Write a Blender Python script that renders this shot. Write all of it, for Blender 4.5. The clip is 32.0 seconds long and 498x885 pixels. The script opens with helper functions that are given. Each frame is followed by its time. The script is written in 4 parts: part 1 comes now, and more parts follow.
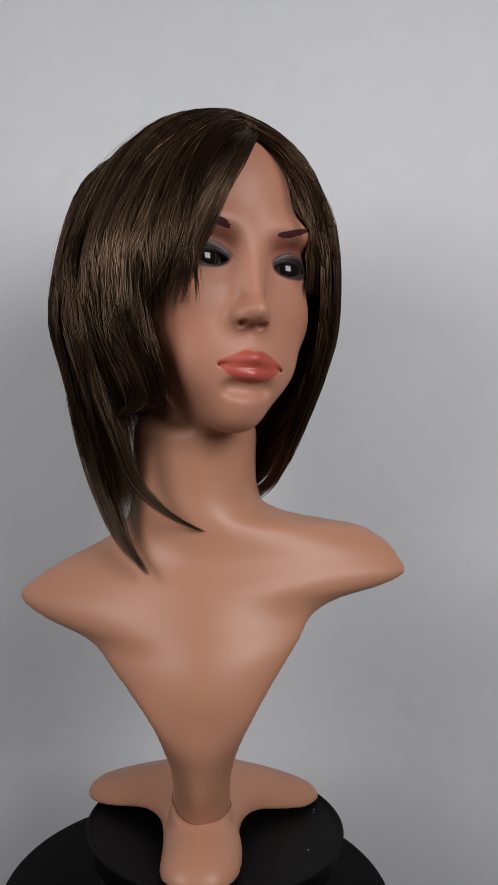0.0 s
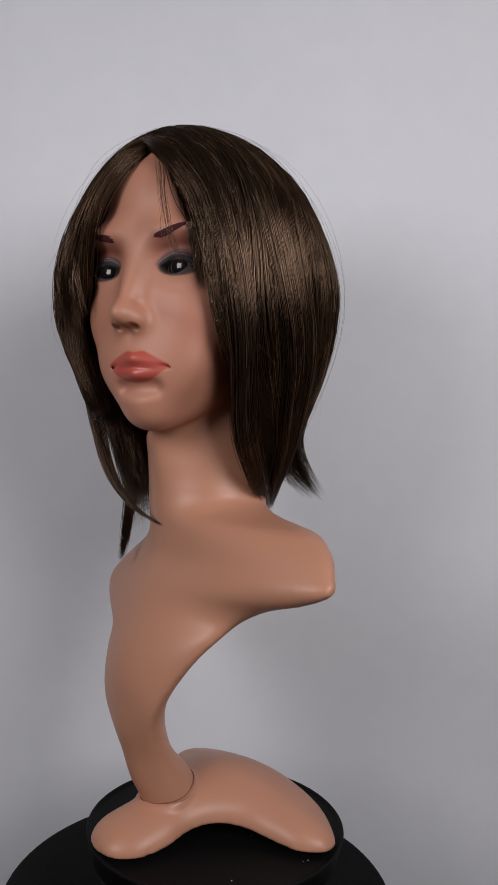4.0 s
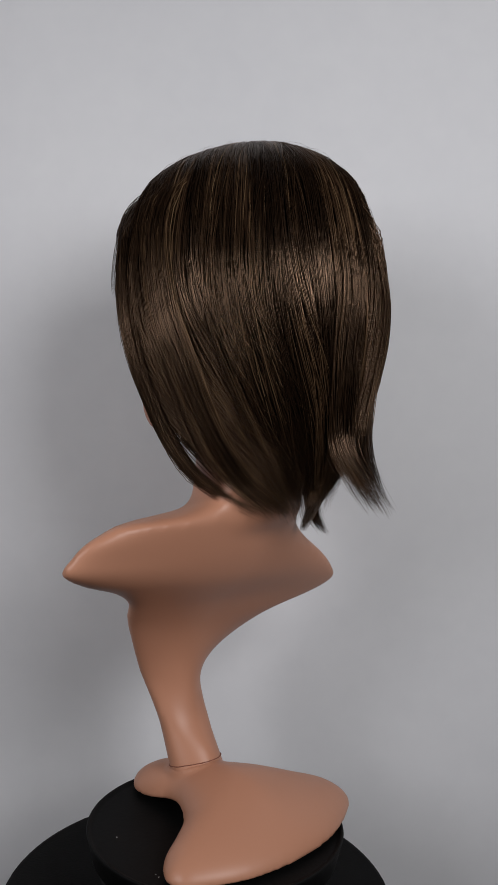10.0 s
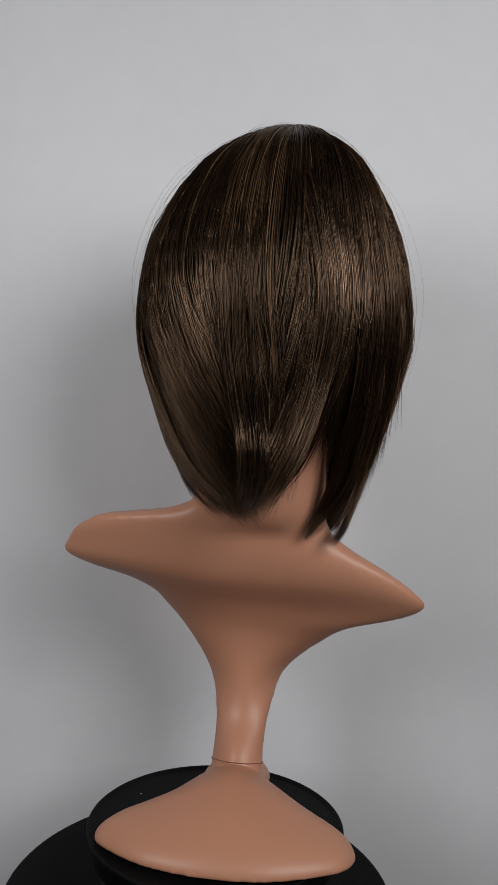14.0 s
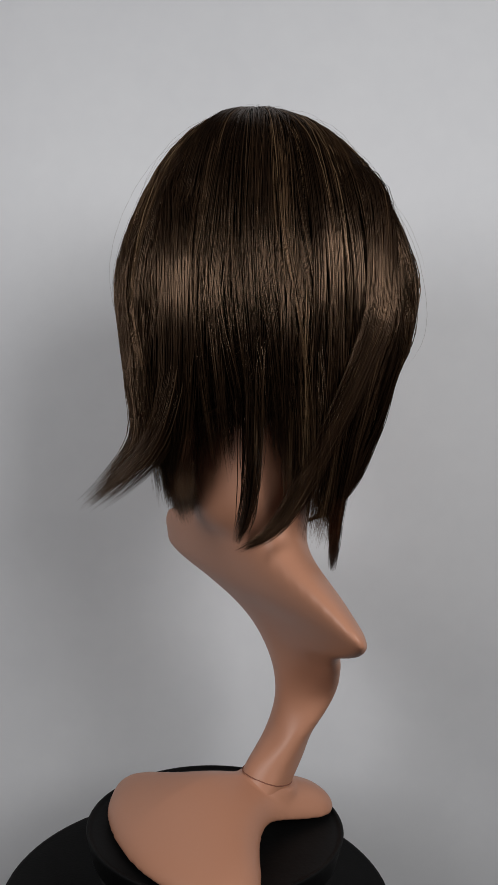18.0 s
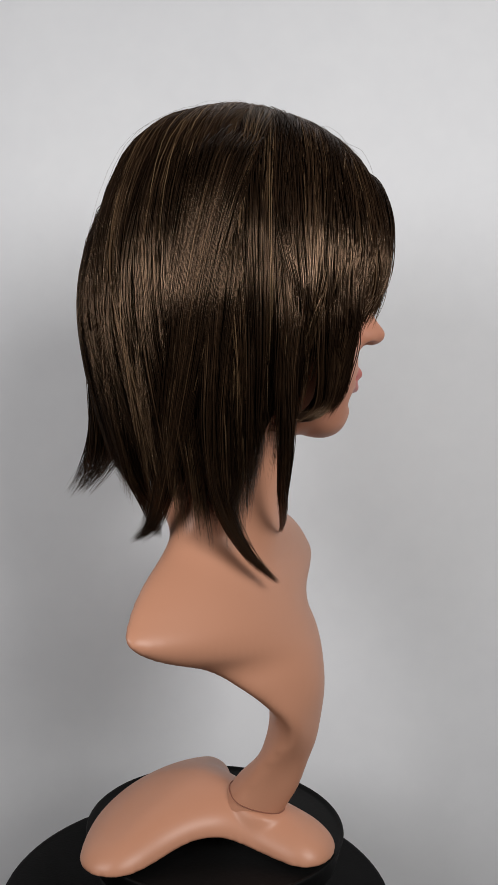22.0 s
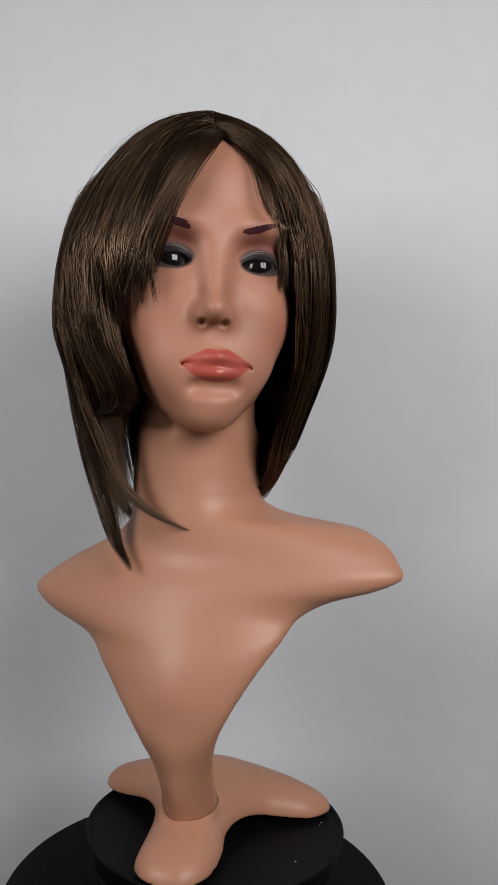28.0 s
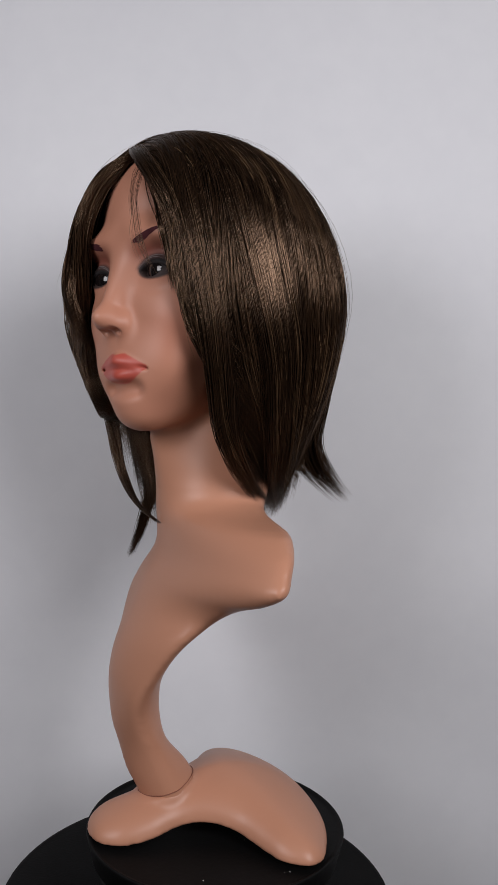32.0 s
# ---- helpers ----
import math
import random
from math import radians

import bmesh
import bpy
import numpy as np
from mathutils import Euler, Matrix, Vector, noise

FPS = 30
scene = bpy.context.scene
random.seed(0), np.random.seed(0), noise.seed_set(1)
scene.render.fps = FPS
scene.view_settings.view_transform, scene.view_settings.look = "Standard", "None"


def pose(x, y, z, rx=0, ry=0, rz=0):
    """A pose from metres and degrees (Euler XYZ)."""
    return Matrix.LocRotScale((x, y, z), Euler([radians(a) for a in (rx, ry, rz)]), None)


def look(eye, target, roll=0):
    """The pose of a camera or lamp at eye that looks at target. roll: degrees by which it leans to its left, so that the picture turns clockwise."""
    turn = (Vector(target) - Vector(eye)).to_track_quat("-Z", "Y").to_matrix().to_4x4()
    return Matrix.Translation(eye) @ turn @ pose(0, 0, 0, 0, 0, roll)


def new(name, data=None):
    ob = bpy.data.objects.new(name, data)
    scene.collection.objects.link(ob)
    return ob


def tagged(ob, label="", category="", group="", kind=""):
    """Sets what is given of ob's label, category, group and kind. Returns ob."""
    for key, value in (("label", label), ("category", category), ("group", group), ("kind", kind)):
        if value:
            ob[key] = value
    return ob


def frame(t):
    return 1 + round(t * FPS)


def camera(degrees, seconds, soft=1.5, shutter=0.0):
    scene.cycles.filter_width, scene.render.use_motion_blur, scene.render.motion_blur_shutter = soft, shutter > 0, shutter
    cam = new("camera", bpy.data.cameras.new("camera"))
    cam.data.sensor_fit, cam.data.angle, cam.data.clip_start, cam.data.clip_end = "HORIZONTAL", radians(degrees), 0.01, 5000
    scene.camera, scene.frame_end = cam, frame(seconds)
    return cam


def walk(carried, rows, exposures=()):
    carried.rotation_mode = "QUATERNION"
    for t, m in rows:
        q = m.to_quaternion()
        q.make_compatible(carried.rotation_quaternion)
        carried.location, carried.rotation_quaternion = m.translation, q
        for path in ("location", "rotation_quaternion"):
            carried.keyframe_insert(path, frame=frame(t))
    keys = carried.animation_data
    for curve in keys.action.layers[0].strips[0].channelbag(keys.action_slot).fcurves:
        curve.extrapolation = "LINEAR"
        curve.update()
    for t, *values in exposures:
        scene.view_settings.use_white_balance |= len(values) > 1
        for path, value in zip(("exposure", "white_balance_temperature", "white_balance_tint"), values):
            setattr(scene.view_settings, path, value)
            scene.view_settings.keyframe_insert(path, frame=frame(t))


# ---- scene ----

ZR = 0.80                 # height of the turntable's rim
RATE = -13.365            # degrees a second, clockwise from above
SPAN = 32.0

# ---------------------------------------------------------------- camera
cam = camera(37.55, SPAN)
EYE = (0.0145, -0.5796, ZR + 0.2933)
AIM = (0.0145, 0.4204, ZR + 0.2933 + math.tan(radians(0.476)))
walk(cam, [(0, look(EYE, AIM, 2.21)), (SPAN, look(EYE, AIM, 2.21))], exposures=[
    (0, 0, 6480, 10.5), (2, 0, 6450, 14), (4, 0, 6450, 14.5), (8, -0.01, 6450, 14.5), (10.2, -0.03, 6500, 11), (11, -0.04, 6540, 9.5), (13, -0.04, 6540, 9.5),
    (17, -0.02, 6540, 9.5), (20.0, 0.0, 6560, 9.5), (20.7, 0.26, 6600, 9.5), (21, 0.33, 6620, 9.5), (23.2, 0.36, 6640, 9.5), (23.8, 0.18, 6640, 9.5),
    (25, 0.13, 6600, 9.5), (28, 0.13, 6540, 9.5), (29.6, 0.15, 6470, 13), (31, 0.15, 6450, 14.5), (SPAN, 0.15, 6450, 14.5)])

# ---------------------------------------------------------------- light
world = bpy.data.worlds.new("room_air")
scene.world = world
world.use_nodes = True
world.node_tree.nodes["Background"].inputs[0].default_value = (0.5, 0.52, 0.55, 1)
world.node_tree.nodes["Background"].inputs[1].default_value = 0.03


def softbox(name, eye, target, size, watts, colour):
    lamp = bpy.data.lights.new(name, "AREA")
    lamp.shape, lamp.size, lamp.size_y, lamp.energy, lamp.color = "RECTANGLE", size[0], size[1], watts, colour
    ob = new(name, lamp)
    ob.matrix_world = look(eye, target)
    return ob


softbox("softbox_key", (0.54, -0.80, ZR + 0.67), (0, 0, ZR + 0.30), (0.50, 0.50), 7.1, (1, 0.985, 0.975))
softbox("softbox_second", (-0.64, -0.78, ZR + 0.59), (0, 0, ZR + 0.30), (0.44, 0.44), 4.7, (1, 0.985, 0.985))

# ---------------------------------------------------------------- materials


def material(name, colour, rough=0.5, metal=0.0):
    m = bpy.data.materials.new(name)
    m.use_nodes = True
    b = m.node_tree.nodes["Principled BSDF"]
    b.inputs["Base Color"].default_value = (*colour, 1)
    b.inputs["Roughness"].default_value = rough
    b.inputs["Metallic"].default_value = metal
    return m


def node(m, kind, **values):
    n = m.node_tree.nodes.new(kind)
    for key, value in values.items():
        n.inputs[key.replace("_", " ")].default_value = value
    return n


def link(m, a, out, b, into):
    m.node_tree.links.new(a.outputs[out], b.inputs[into])


def bsdf(m):
    return m.node_tree.nodes["Principled BSDF"]


def grain(m, scale, low, high, bump=0.0, detail=4.0, rough=None):
    """Two colours mixed by noise at a real size, and a fine relief."""
    co = node(m, "ShaderNodeTexCoord")
    a = node(m, "ShaderNodeTexNoise", Scale=scale, Detail=detail)
    b = node(m, "ShaderNodeTexNoise", Scale=scale * 14, Detail=2.0)
    link(m, co, "Object", a, "Vector")
    link(m, co, "Object", b, "Vector")
    mix = node(m, "ShaderNodeMath")
    mix.operation = "MULTIPLY_ADD"
    link(m, b, "Fac", mix, 0)
    mix.inputs[1].default_value = 0.35
    link(m, a, "Fac", mix, 2)
    ramp = node(m, "ShaderNodeValToRGB")
    ramp.color_ramp.elements[0].position, ramp.color_ramp.elements[1].position = 0.45, 0.9
    ramp.color_ramp.elements[0].color, ramp.color_ramp.elements[1].color = (*low, 1), (*high, 1)
    link(m, mix, 0, ramp, "Fac")
    link(m, ramp, "Color", bsdf(m), "Base Color")
    if bump:
        r = node(m, "ShaderNodeBump", Strength=bump, Distance=0.0006)
        link(m, b, "Fac", r, "Height")
        link(m, r, "Normal", bsdf(m), "Normal")
    return m


M_WALL = grain(material("painted_wall", (0.8, 0.8, 0.8), 0.85), 3.0, (0.735, 0.75, 0.785), (0.79, 0.805, 0.835), 0.15)
# greys of the unseen room sides and floor, darkened to cut bounced fill
M_ROOM = grain(material("low_bounce_grey", (0.3, 0.3, 0.3), 0.9), 3.0, (0.085, 0.085, 0.088), (0.11, 0.11, 0.113), 0.15)
M_FLOOR = grain(material("low_bounce_floor", (0.3, 0.3, 0.3), 0.6), 4.0, (0.11, 0.105, 0.10), (0.16, 0.155, 0.15), 0.1)
M_BLACK = grain(material("black_plastic", (0.006, 0.006, 0.006), 0.6), 20.0, (0.0015, 0.0015, 0.0016), (0.003, 0.003, 0.0032), 0.2)
bsdf(M_BLACK).inputs["Specular IOR Level"].default_value = 0.14
M_STAND = grain(material("black_felt", (0.006, 0.006, 0.006), 0.8), 30.0, (0.0025, 0.0025, 0.0026), (0.005, 0.005, 0.0053), 0.3)
bsdf(M_STAND).inputs["Specular IOR Level"].default_value = 0.12
M_DUST = material("dust", (0.6, 0.6, 0.58), 0.9)

# ---------------------------------------------------------------- mesh helpers


def part(name, bm, mat, parent, label=""):
    me = bpy.data.meshes.new(name)
    bm.to_mesh(me)
    bm.free()
    me.shade_smooth()
    me.materials.append(mat)
    ob = new(name, me)
    ob.parent = parent
    if label:
        ob["label"] = label
    return ob


def empty(name, m):
    ob = new(name)
    ob.matrix_world = m
    return ob


def lathe(profile, steps=96, cap=True):
    """A turned body from (radius, height) pairs, from the bottom up."""
    bm = bmesh.new()
    rings = []
    for r, z in profile:
        rings.append([bm.verts.new((r * math.cos(k * math.tau / steps), r * math.sin(k * math.tau / steps), z)) for k in range(steps)])
    for low, up in zip(rings, rings[1:]):
        for k in range(steps):
            bm.faces.new((low[k], low[(k + 1) % steps], up[(k + 1) % steps], up[k]))
    if cap:
        bm.faces.new(rings[0][::-1])
        bm.faces.new(rings[-1])
    return bm


def box(lo, hi, bevel=0.0):
    bm = bmesh.new()
    bmesh.ops.create_cube(bm, size=1.0)
    for v in bm.verts:
        v.co = [lo[i] + (v.co[i] + 0.5) * (hi[i] - lo[i]) for i in range(3)]
    if bevel:
        bmesh.ops.bevel(bm, geom=bm.edges[:], offset=bevel, segments=2, affect="EDGES")
    return bm


def structure(name, bm, mat, label):
    me = bpy.data.meshes.new(name)
    bm.to_mesh(me)
    bm.free()
    me.materials.append(mat)
    return tagged(new(name, me), label, name.split("_")[0], kind="structure")


# ---------------------------------------------------------------- room
WALL_Y = 0.25
# only the north wall shows; the rest is added, dark to limit bounce
structure("floor", box((-1.6, -2.2, -0.1), (1.6, WALL_Y, 0)), M_FLOOR, "plain unseen floor added to close the room, grey darkened to cut bounced light")
structure("wall_north", box((-1.75, WALL_Y, -0.1), (1.75, WALL_Y + 0.15, 2.5)), M_WALL, "plain light grey painted wall behind the turntable")
structure("wall_south", box((-1.75, -2.35, -0.1), (1.75, -2.2, 2.5)), M_ROOM, "plain unseen wall added to close the room, dark grey to cut bounced light")
structure("wall_east", box((1.6, -2.2, -0.1), (1.75, WALL_Y, 2.5)), M_ROOM, "plain unseen wall added to close the room, dark grey to cut bounced light")
structure("wall_west", box((-1.75, -2.2, -0.1), (-1.6, WALL_Y, 2.5)), M_ROOM, "plain unseen wall added to close the room, dark grey to cut bounced light")
structure("ceiling", box((-1.75, -2.35, 2.5), (1.75, WALL_Y + 0.15, 2.6)), M_ROOM, "plain unseen ceiling added to close the room, dark grey to cut bounced light")

# ---------------------------------------------------------------- stand and turntable
stand = tagged(empty("display_stand", pose(-0.012, 0.012, 0)), "round matte black display stand under the turntable", "stand")
TOP = ZR - 0.06
part("stand_top", lathe([(0.140, TOP - 0.03), (0.151, TOP - 0.029), (0.1545, TOP - 0.024), (0.1550, TOP - 0.004), (0.1535, TOP - 0.001), (0.150, TOP)]), M_STAND, stand)
part("column", lathe([(0.03, 0.02), (0.03, TOP - 0.03)], 48), M_STAND, stand)
part("foot", lathe([(0.16, 0.0), (0.163, 0.004), (0.162, 0.014), (0.15, 0.02)]), M_STAND, stand)

turntable = tagged(empty("turntable", pose(0, 0, ZR)), "round black motor turntable with a shallow rimmed tray", "turntable")
part("motor_body", lathe([(0.085, -0.06), (0.088, -0.058), (0.088, -0.03), (0.080, -0.024), (0.05, -0.022)]), M_BLACK, turntable)
part("platter", lathe([(0.05, -0.022), (0.090, -0.021), (0.0955, -0.018), (0.0990, -0.003), (0.0999, -0.0006), (0.0992, 0.0), (0.0975, -0.0004), (0.0965, -0.0018), (0.094, -0.0022), (0.02, -0.0022)], 128), M_BLACK, turntable)
random.seed(4)
for k in range(12):
    a, r = random.uniform(0, math.tau), random.uniform(0.03, 0.088)
    s = random.uniform(0.0002, 0.0006)
    bm = bmesh.new()
    bmesh.ops.create_icosphere(bm, subdivisions=1, radius=s)
    for v in bm.verts:
        v.co = Vector((v.co.x * random.uniform(0.8, 1.8) + r * math.cos(a), v.co.y + r * math.sin(a), v.co.z * 0.5 - 0.0021))
    part("dust_speck", bm, M_DUST, turntable, "tiny pale dust speck")

# ---------------------------------------------------------------- implicit modelling
# Forms are fields on a grid (negative inside); a net of quads is laid through their zero.


def net(field, lo, hi, step):
    lo, hi = np.array(lo, float), np.array(hi, float)
    n = np.ceil((hi - lo) / step).astype(int) + 1
    axes = [lo[i] + step * np.arange(n[i]) for i in range(3)]
    f = np.empty(n)
    for k in range(0, n[2], 24):      # in slabs, to spare memory
        x, y, z = np.meshgrid(axes[0], axes[1], axes[2][k:k + 24], indexing="ij")
        f[:, :, k:k + 24] = field(x, y, z)
    inside = f < 0
    m = n - 1
    total = np.zeros(m)
    place = np.zeros((*m, 3))
    corner = [(i, j, k) for i in (0, 1) for j in (0, 1) for k in (0, 1)]
    cut = lambda c: tuple(slice(c[i], c[i] + m[i]) for i in range(3))
    for a in corner:
        for ax in range(3):
            if a[ax]:
                continue
            b = list(a)
            b[ax] = 1
            fa, fb = f[cut(a)], f[cut(b)]
            cross = (fa < 0) != (fb < 0)
            u = np.where(cross, fa / np.where(cross, fa - fb, 1), 0)
            total += cross
            for c in range(3):
                place[..., c] += cross * (a[c] + (u if c == ax else 0))
    keep = total > 0
    index = np.full(m, -1)
    index[keep] = np.arange(keep.sum())
    base = np.argwhere(keep)
    verts = lo + step * (base + place[keep] / total[keep][:, None])
    quads = []
    for ax in range(3):
        p, q = (ax + 1) % 3, (ax + 2) % 3
        s0 = [slice(1, m[i]) for i in range(3)]
        s0[ax] = slice(0, m[ax])
        s1 = list(s0)
        s1[ax] = slice(1, m[ax] + 1)
        a, b = inside[tuple(s0)], inside[tuple(s1)]
        for flip, mask in ((False, a & ~b), (True, ~a & b)):
            c = np.argwhere(mask) + [0 if i == ax else 1 for i in range(3)]
            ring = []
            for dp, dq in ((-1, -1), (0, -1), (0, 0), (-1, 0)):
                d = c.copy()
                d[:, p] += dp
                d[:, q] += dq
                ring.append(index[d[:, 0], d[:, 1], d[:, 2]])
            ring = np.stack(ring, 1)
            quads.append(ring[:, ::-1] if flip else ring)
    return verts, np.concatenate(quads)


def settle(field, v, rounds=3, h=4e-4):
    """Moves the points onto the field's zero."""
    for _ in range(rounds):
        f = field(v[:, 0], v[:, 1], v[:, 2])
        g = np.stack([field(v[:, 0] + (h if i == 0 else 0), v[:, 1] + (h if i == 1 else 0), v[:, 2] + (h if i == 2 else 0)) - f for i in range(3)], 1) / h
        step = -f[:, None] * g / np.maximum((g * g).sum(1), 0.05)[:, None]
        size = np.linalg.norm(step, axis=1, keepdims=True)
        v = v + step * np.minimum(1, 0.0015 / np.maximum(size, 1e-9))
    return v


def relax(v, quads, rounds):
    for _ in range(rounds):
        s, n = np.zeros_like(v), np.zeros(len(v))
        for i in range(4):
            for j in ((i + 1) % 4, (i - 1) % 4):
                np.add.at(s, quads[:, i], v[quads[:, j]])
                np.add.at(n, quads[:, i], 1)
        v = 0.5 * v + 0.5 * s / n[:, None]
    return v


def smin(a, b, k):
    h = np.clip(0.5 + 0.5 * (b - a) / k, 0, 1)
    return b + (a - b) * h - k * h * (1 - h)


def smax(a, b, k):
    return -smin(-a, -b, k)


def ball(p, c, r):
    """An ellipsoid's near-distance."""
    q = [(p[i] - c[i]) / r[i] for i in range(3)]
    k = np.sqrt(q[0] ** 2 + q[1] ** 2 + q[2] ** 2) + 1e-9
    g = np.sqrt((q[0] / r[0]) ** 2 + (q[1] / r[1]) ** 2 + (q[2] / r[2]) ** 2) + 1e-9
    return k * (k - 1) / g


def cone(p, a, b, ra, rb):
    """A rod with round ends of two radii."""
    ab = [b[i] - a[i] for i in range(3)]
    h = np.clip(sum((p[i] - a[i]) * ab[i] for i in range(3)) / sum(c * c for c in ab), 0, 1)
    return np.sqrt(sum((p[i] - a[i] - h * ab[i]) ** 2 for i in range(3))) - (ra + (rb - ra) * h)


def curve(pairs):
    """A smooth function through (x, y) pairs."""
    x, y = np.array(pairs, float).T
    d = np.diff(y) / np.diff(x)
    w = np.diff(x)
    t = np.concatenate([[d[0]], (d[:-1] * w[1:] + d[1:] * w[:-1]) / (w[1:] + w[:-1]), [d[-1]]])

    def at(q):
        q = np.clip(q, x[0], x[-1])
        k = np.clip(np.searchsorted(x, q) - 1, 0, len(x) - 2)
        s = w[k]
        u = (q - x[k]) / s
        return (y[k] * (1 + 2 * u) * (1 - u) ** 2 + s * t[k] * u * (1 - u) ** 2 + y[k + 1] * u * u * (3 - 2 * u) + s * t[k + 1] * u * u * (u - 1))
    return at


# ---------------------------------------------------------------- mannequin
YAW = 26.6                                   # the head is turned towards its left shoulder
HL = (math.cos(radians(YAW)), math.sin(radians(YAW)))      # the head's left
HF = (math.sin(radians(YAW)), -math.cos(radians(YAW)))     # the head's front
HC = (-0.0277, -0.0139)


def to_head(x, y):
    return (x - HC[0]) * HL[0] + (y - HC[1]) * HL[1], (x - HC[0]) * HF[0] + (y - HC[1]) * HF[1]


def from_head(a, b):
    return HC[0] + a * HL[0] + b * HF[0], HC[1] + a * HL[1] + b * HF[1]


# outlines of the bust by height: its right and left edge, its front and back
RIGHT = curve([(0, -0.0328), (0.022, -0.0324), (0.053, -0.0320), (0.078, -0.0368), (0.098, -0.0439), (0.117, -0.0610), (0.133, -0.0789), (0.15, -0.1033), (0.16, -0.1347), (0.173, -0.1570), (0.188, -0.1461), (0.201, -0.1271), (0.222, -0.0914), (0.24, -0.0742), (0.27, -0.0698), (0.31, -0.0709)])
LEFT = curve([(0, 0.0114), (0.028, 0.0115), (0.063, 0.0118), (0.093, 0.0191), (0.111, 0.0280), (0.139, 0.0446), (0.159, 0.0586), (0.174, 0.0693), (0.184, 0.0886), (0.193, 0.1190), (0.203, 0.1387), (0.213, 0.1350), (0.23, 0.1178), (0.238, 0.0969), (0.243, 0.0564), (0.25, 0.0312), (0.262, 0.0211), (0.28, 0.0179), (0.31, 0.0183)])
FRONT = curve([(0, -0.0507), (0.026, -0.0604), (0.045, -0.0707), (0.066, -0.0776), (0.084, -0.0833), (0.1, -0.0843), (0.12, -0.0854), (0.142, -0.0809), (0.164, -0.0715), (0.19, -0.0605), (0.21, -0.0507), (0.23, -0.0491), (0.25, -0.0470), (0.28, -0.0535), (0.31, -0.0615)])
BACK = curve([(0, -0.0030), (0.026, -0.0114), (0.045, -0.0219), (0.066, -0.0404), (0.084, -0.0461), (0.1, -0.0477), (0.12, -0.0465), (0.142, -0.0397), (0.164, -0.0245), (0.19, 0.0019), (0.21, 0.0128), (0.23, 0.0196), (0.25, 0.0247), (0.28, 0.0288), (0.31, 0.0325)])
END_L = curve([(0, -0.0227), (0.06, -0.0540), (0.1, -0.0711), (0.13, -0.0636), (0.155, -0.0506), (0.175, -0.0320), (0.195, -0.0188), (0.215, -0.0105), (0.235, 0.0000), (0.26, 0.0118), (0.31, 0.0184)])
END_R = curve([(0, -0.0147), (0.06, -0.0498), (0.1, -0.0749), (0.13, -0.0568), (0.155, -0.0302), (0.175, -0.0133), (0.195, -0.0060), (0.215, -0.0030), (0.235, -0.0038), (0.26, -0.0062), (0.31, -0.0058)])
THICK = curve([(0.0, 0.022), (0.06, 0.016), (0.10, 0.013), (0.13, 0.013), (0.155, 0.0145), (0.175, 0.0172), (0.195, 0.0202), (0.215, 0.0212), (0.235, 0.0250), (0.26, 0.036), (0.31, 0.042)])
BROAD = curve([(0.0, 2.0), (0.09, 2.0), (0.14, 2.4), (0.175, 2.7), (0.205, 2.95), (0.228, 2.6), (0.25, 2.0), (0.31, 2.0)])


def bust_field(x, y, z):
    xr, xl, yf, yb = RIGHT(z), LEFT(z), FRONT(z), BACK(z)
    mid = -0.012 - 0.012 * np.clip((z - 0.15) / 0.1, 0, 1)
    s = np.where(x > mid, (x - mid) / (xl - mid), (x - mid) / (mid - xr))
    q = np.clip(np.abs(s), 0, 1.2)
    yc = 0.5 * (yf + yb)
    yc = yc + (np.where(s > 0, END_L(z), END_R(z)) - yc) * q ** 1.7
    half = 0.5 * (yb - yf)
    half = np.maximum(half + (THICK(z) - half) * np.clip(q, 0, 1) ** 1.5, 0.006)
    r = (np.abs(s) ** BROAD(z) + np.abs((y - yc) / half) ** 2.0 + 1e-9) ** (1 / 2.2) - 1
    return np.clip(r * np.minimum(half, 0.5 * (xl - xr)), -0.05, 0.05)


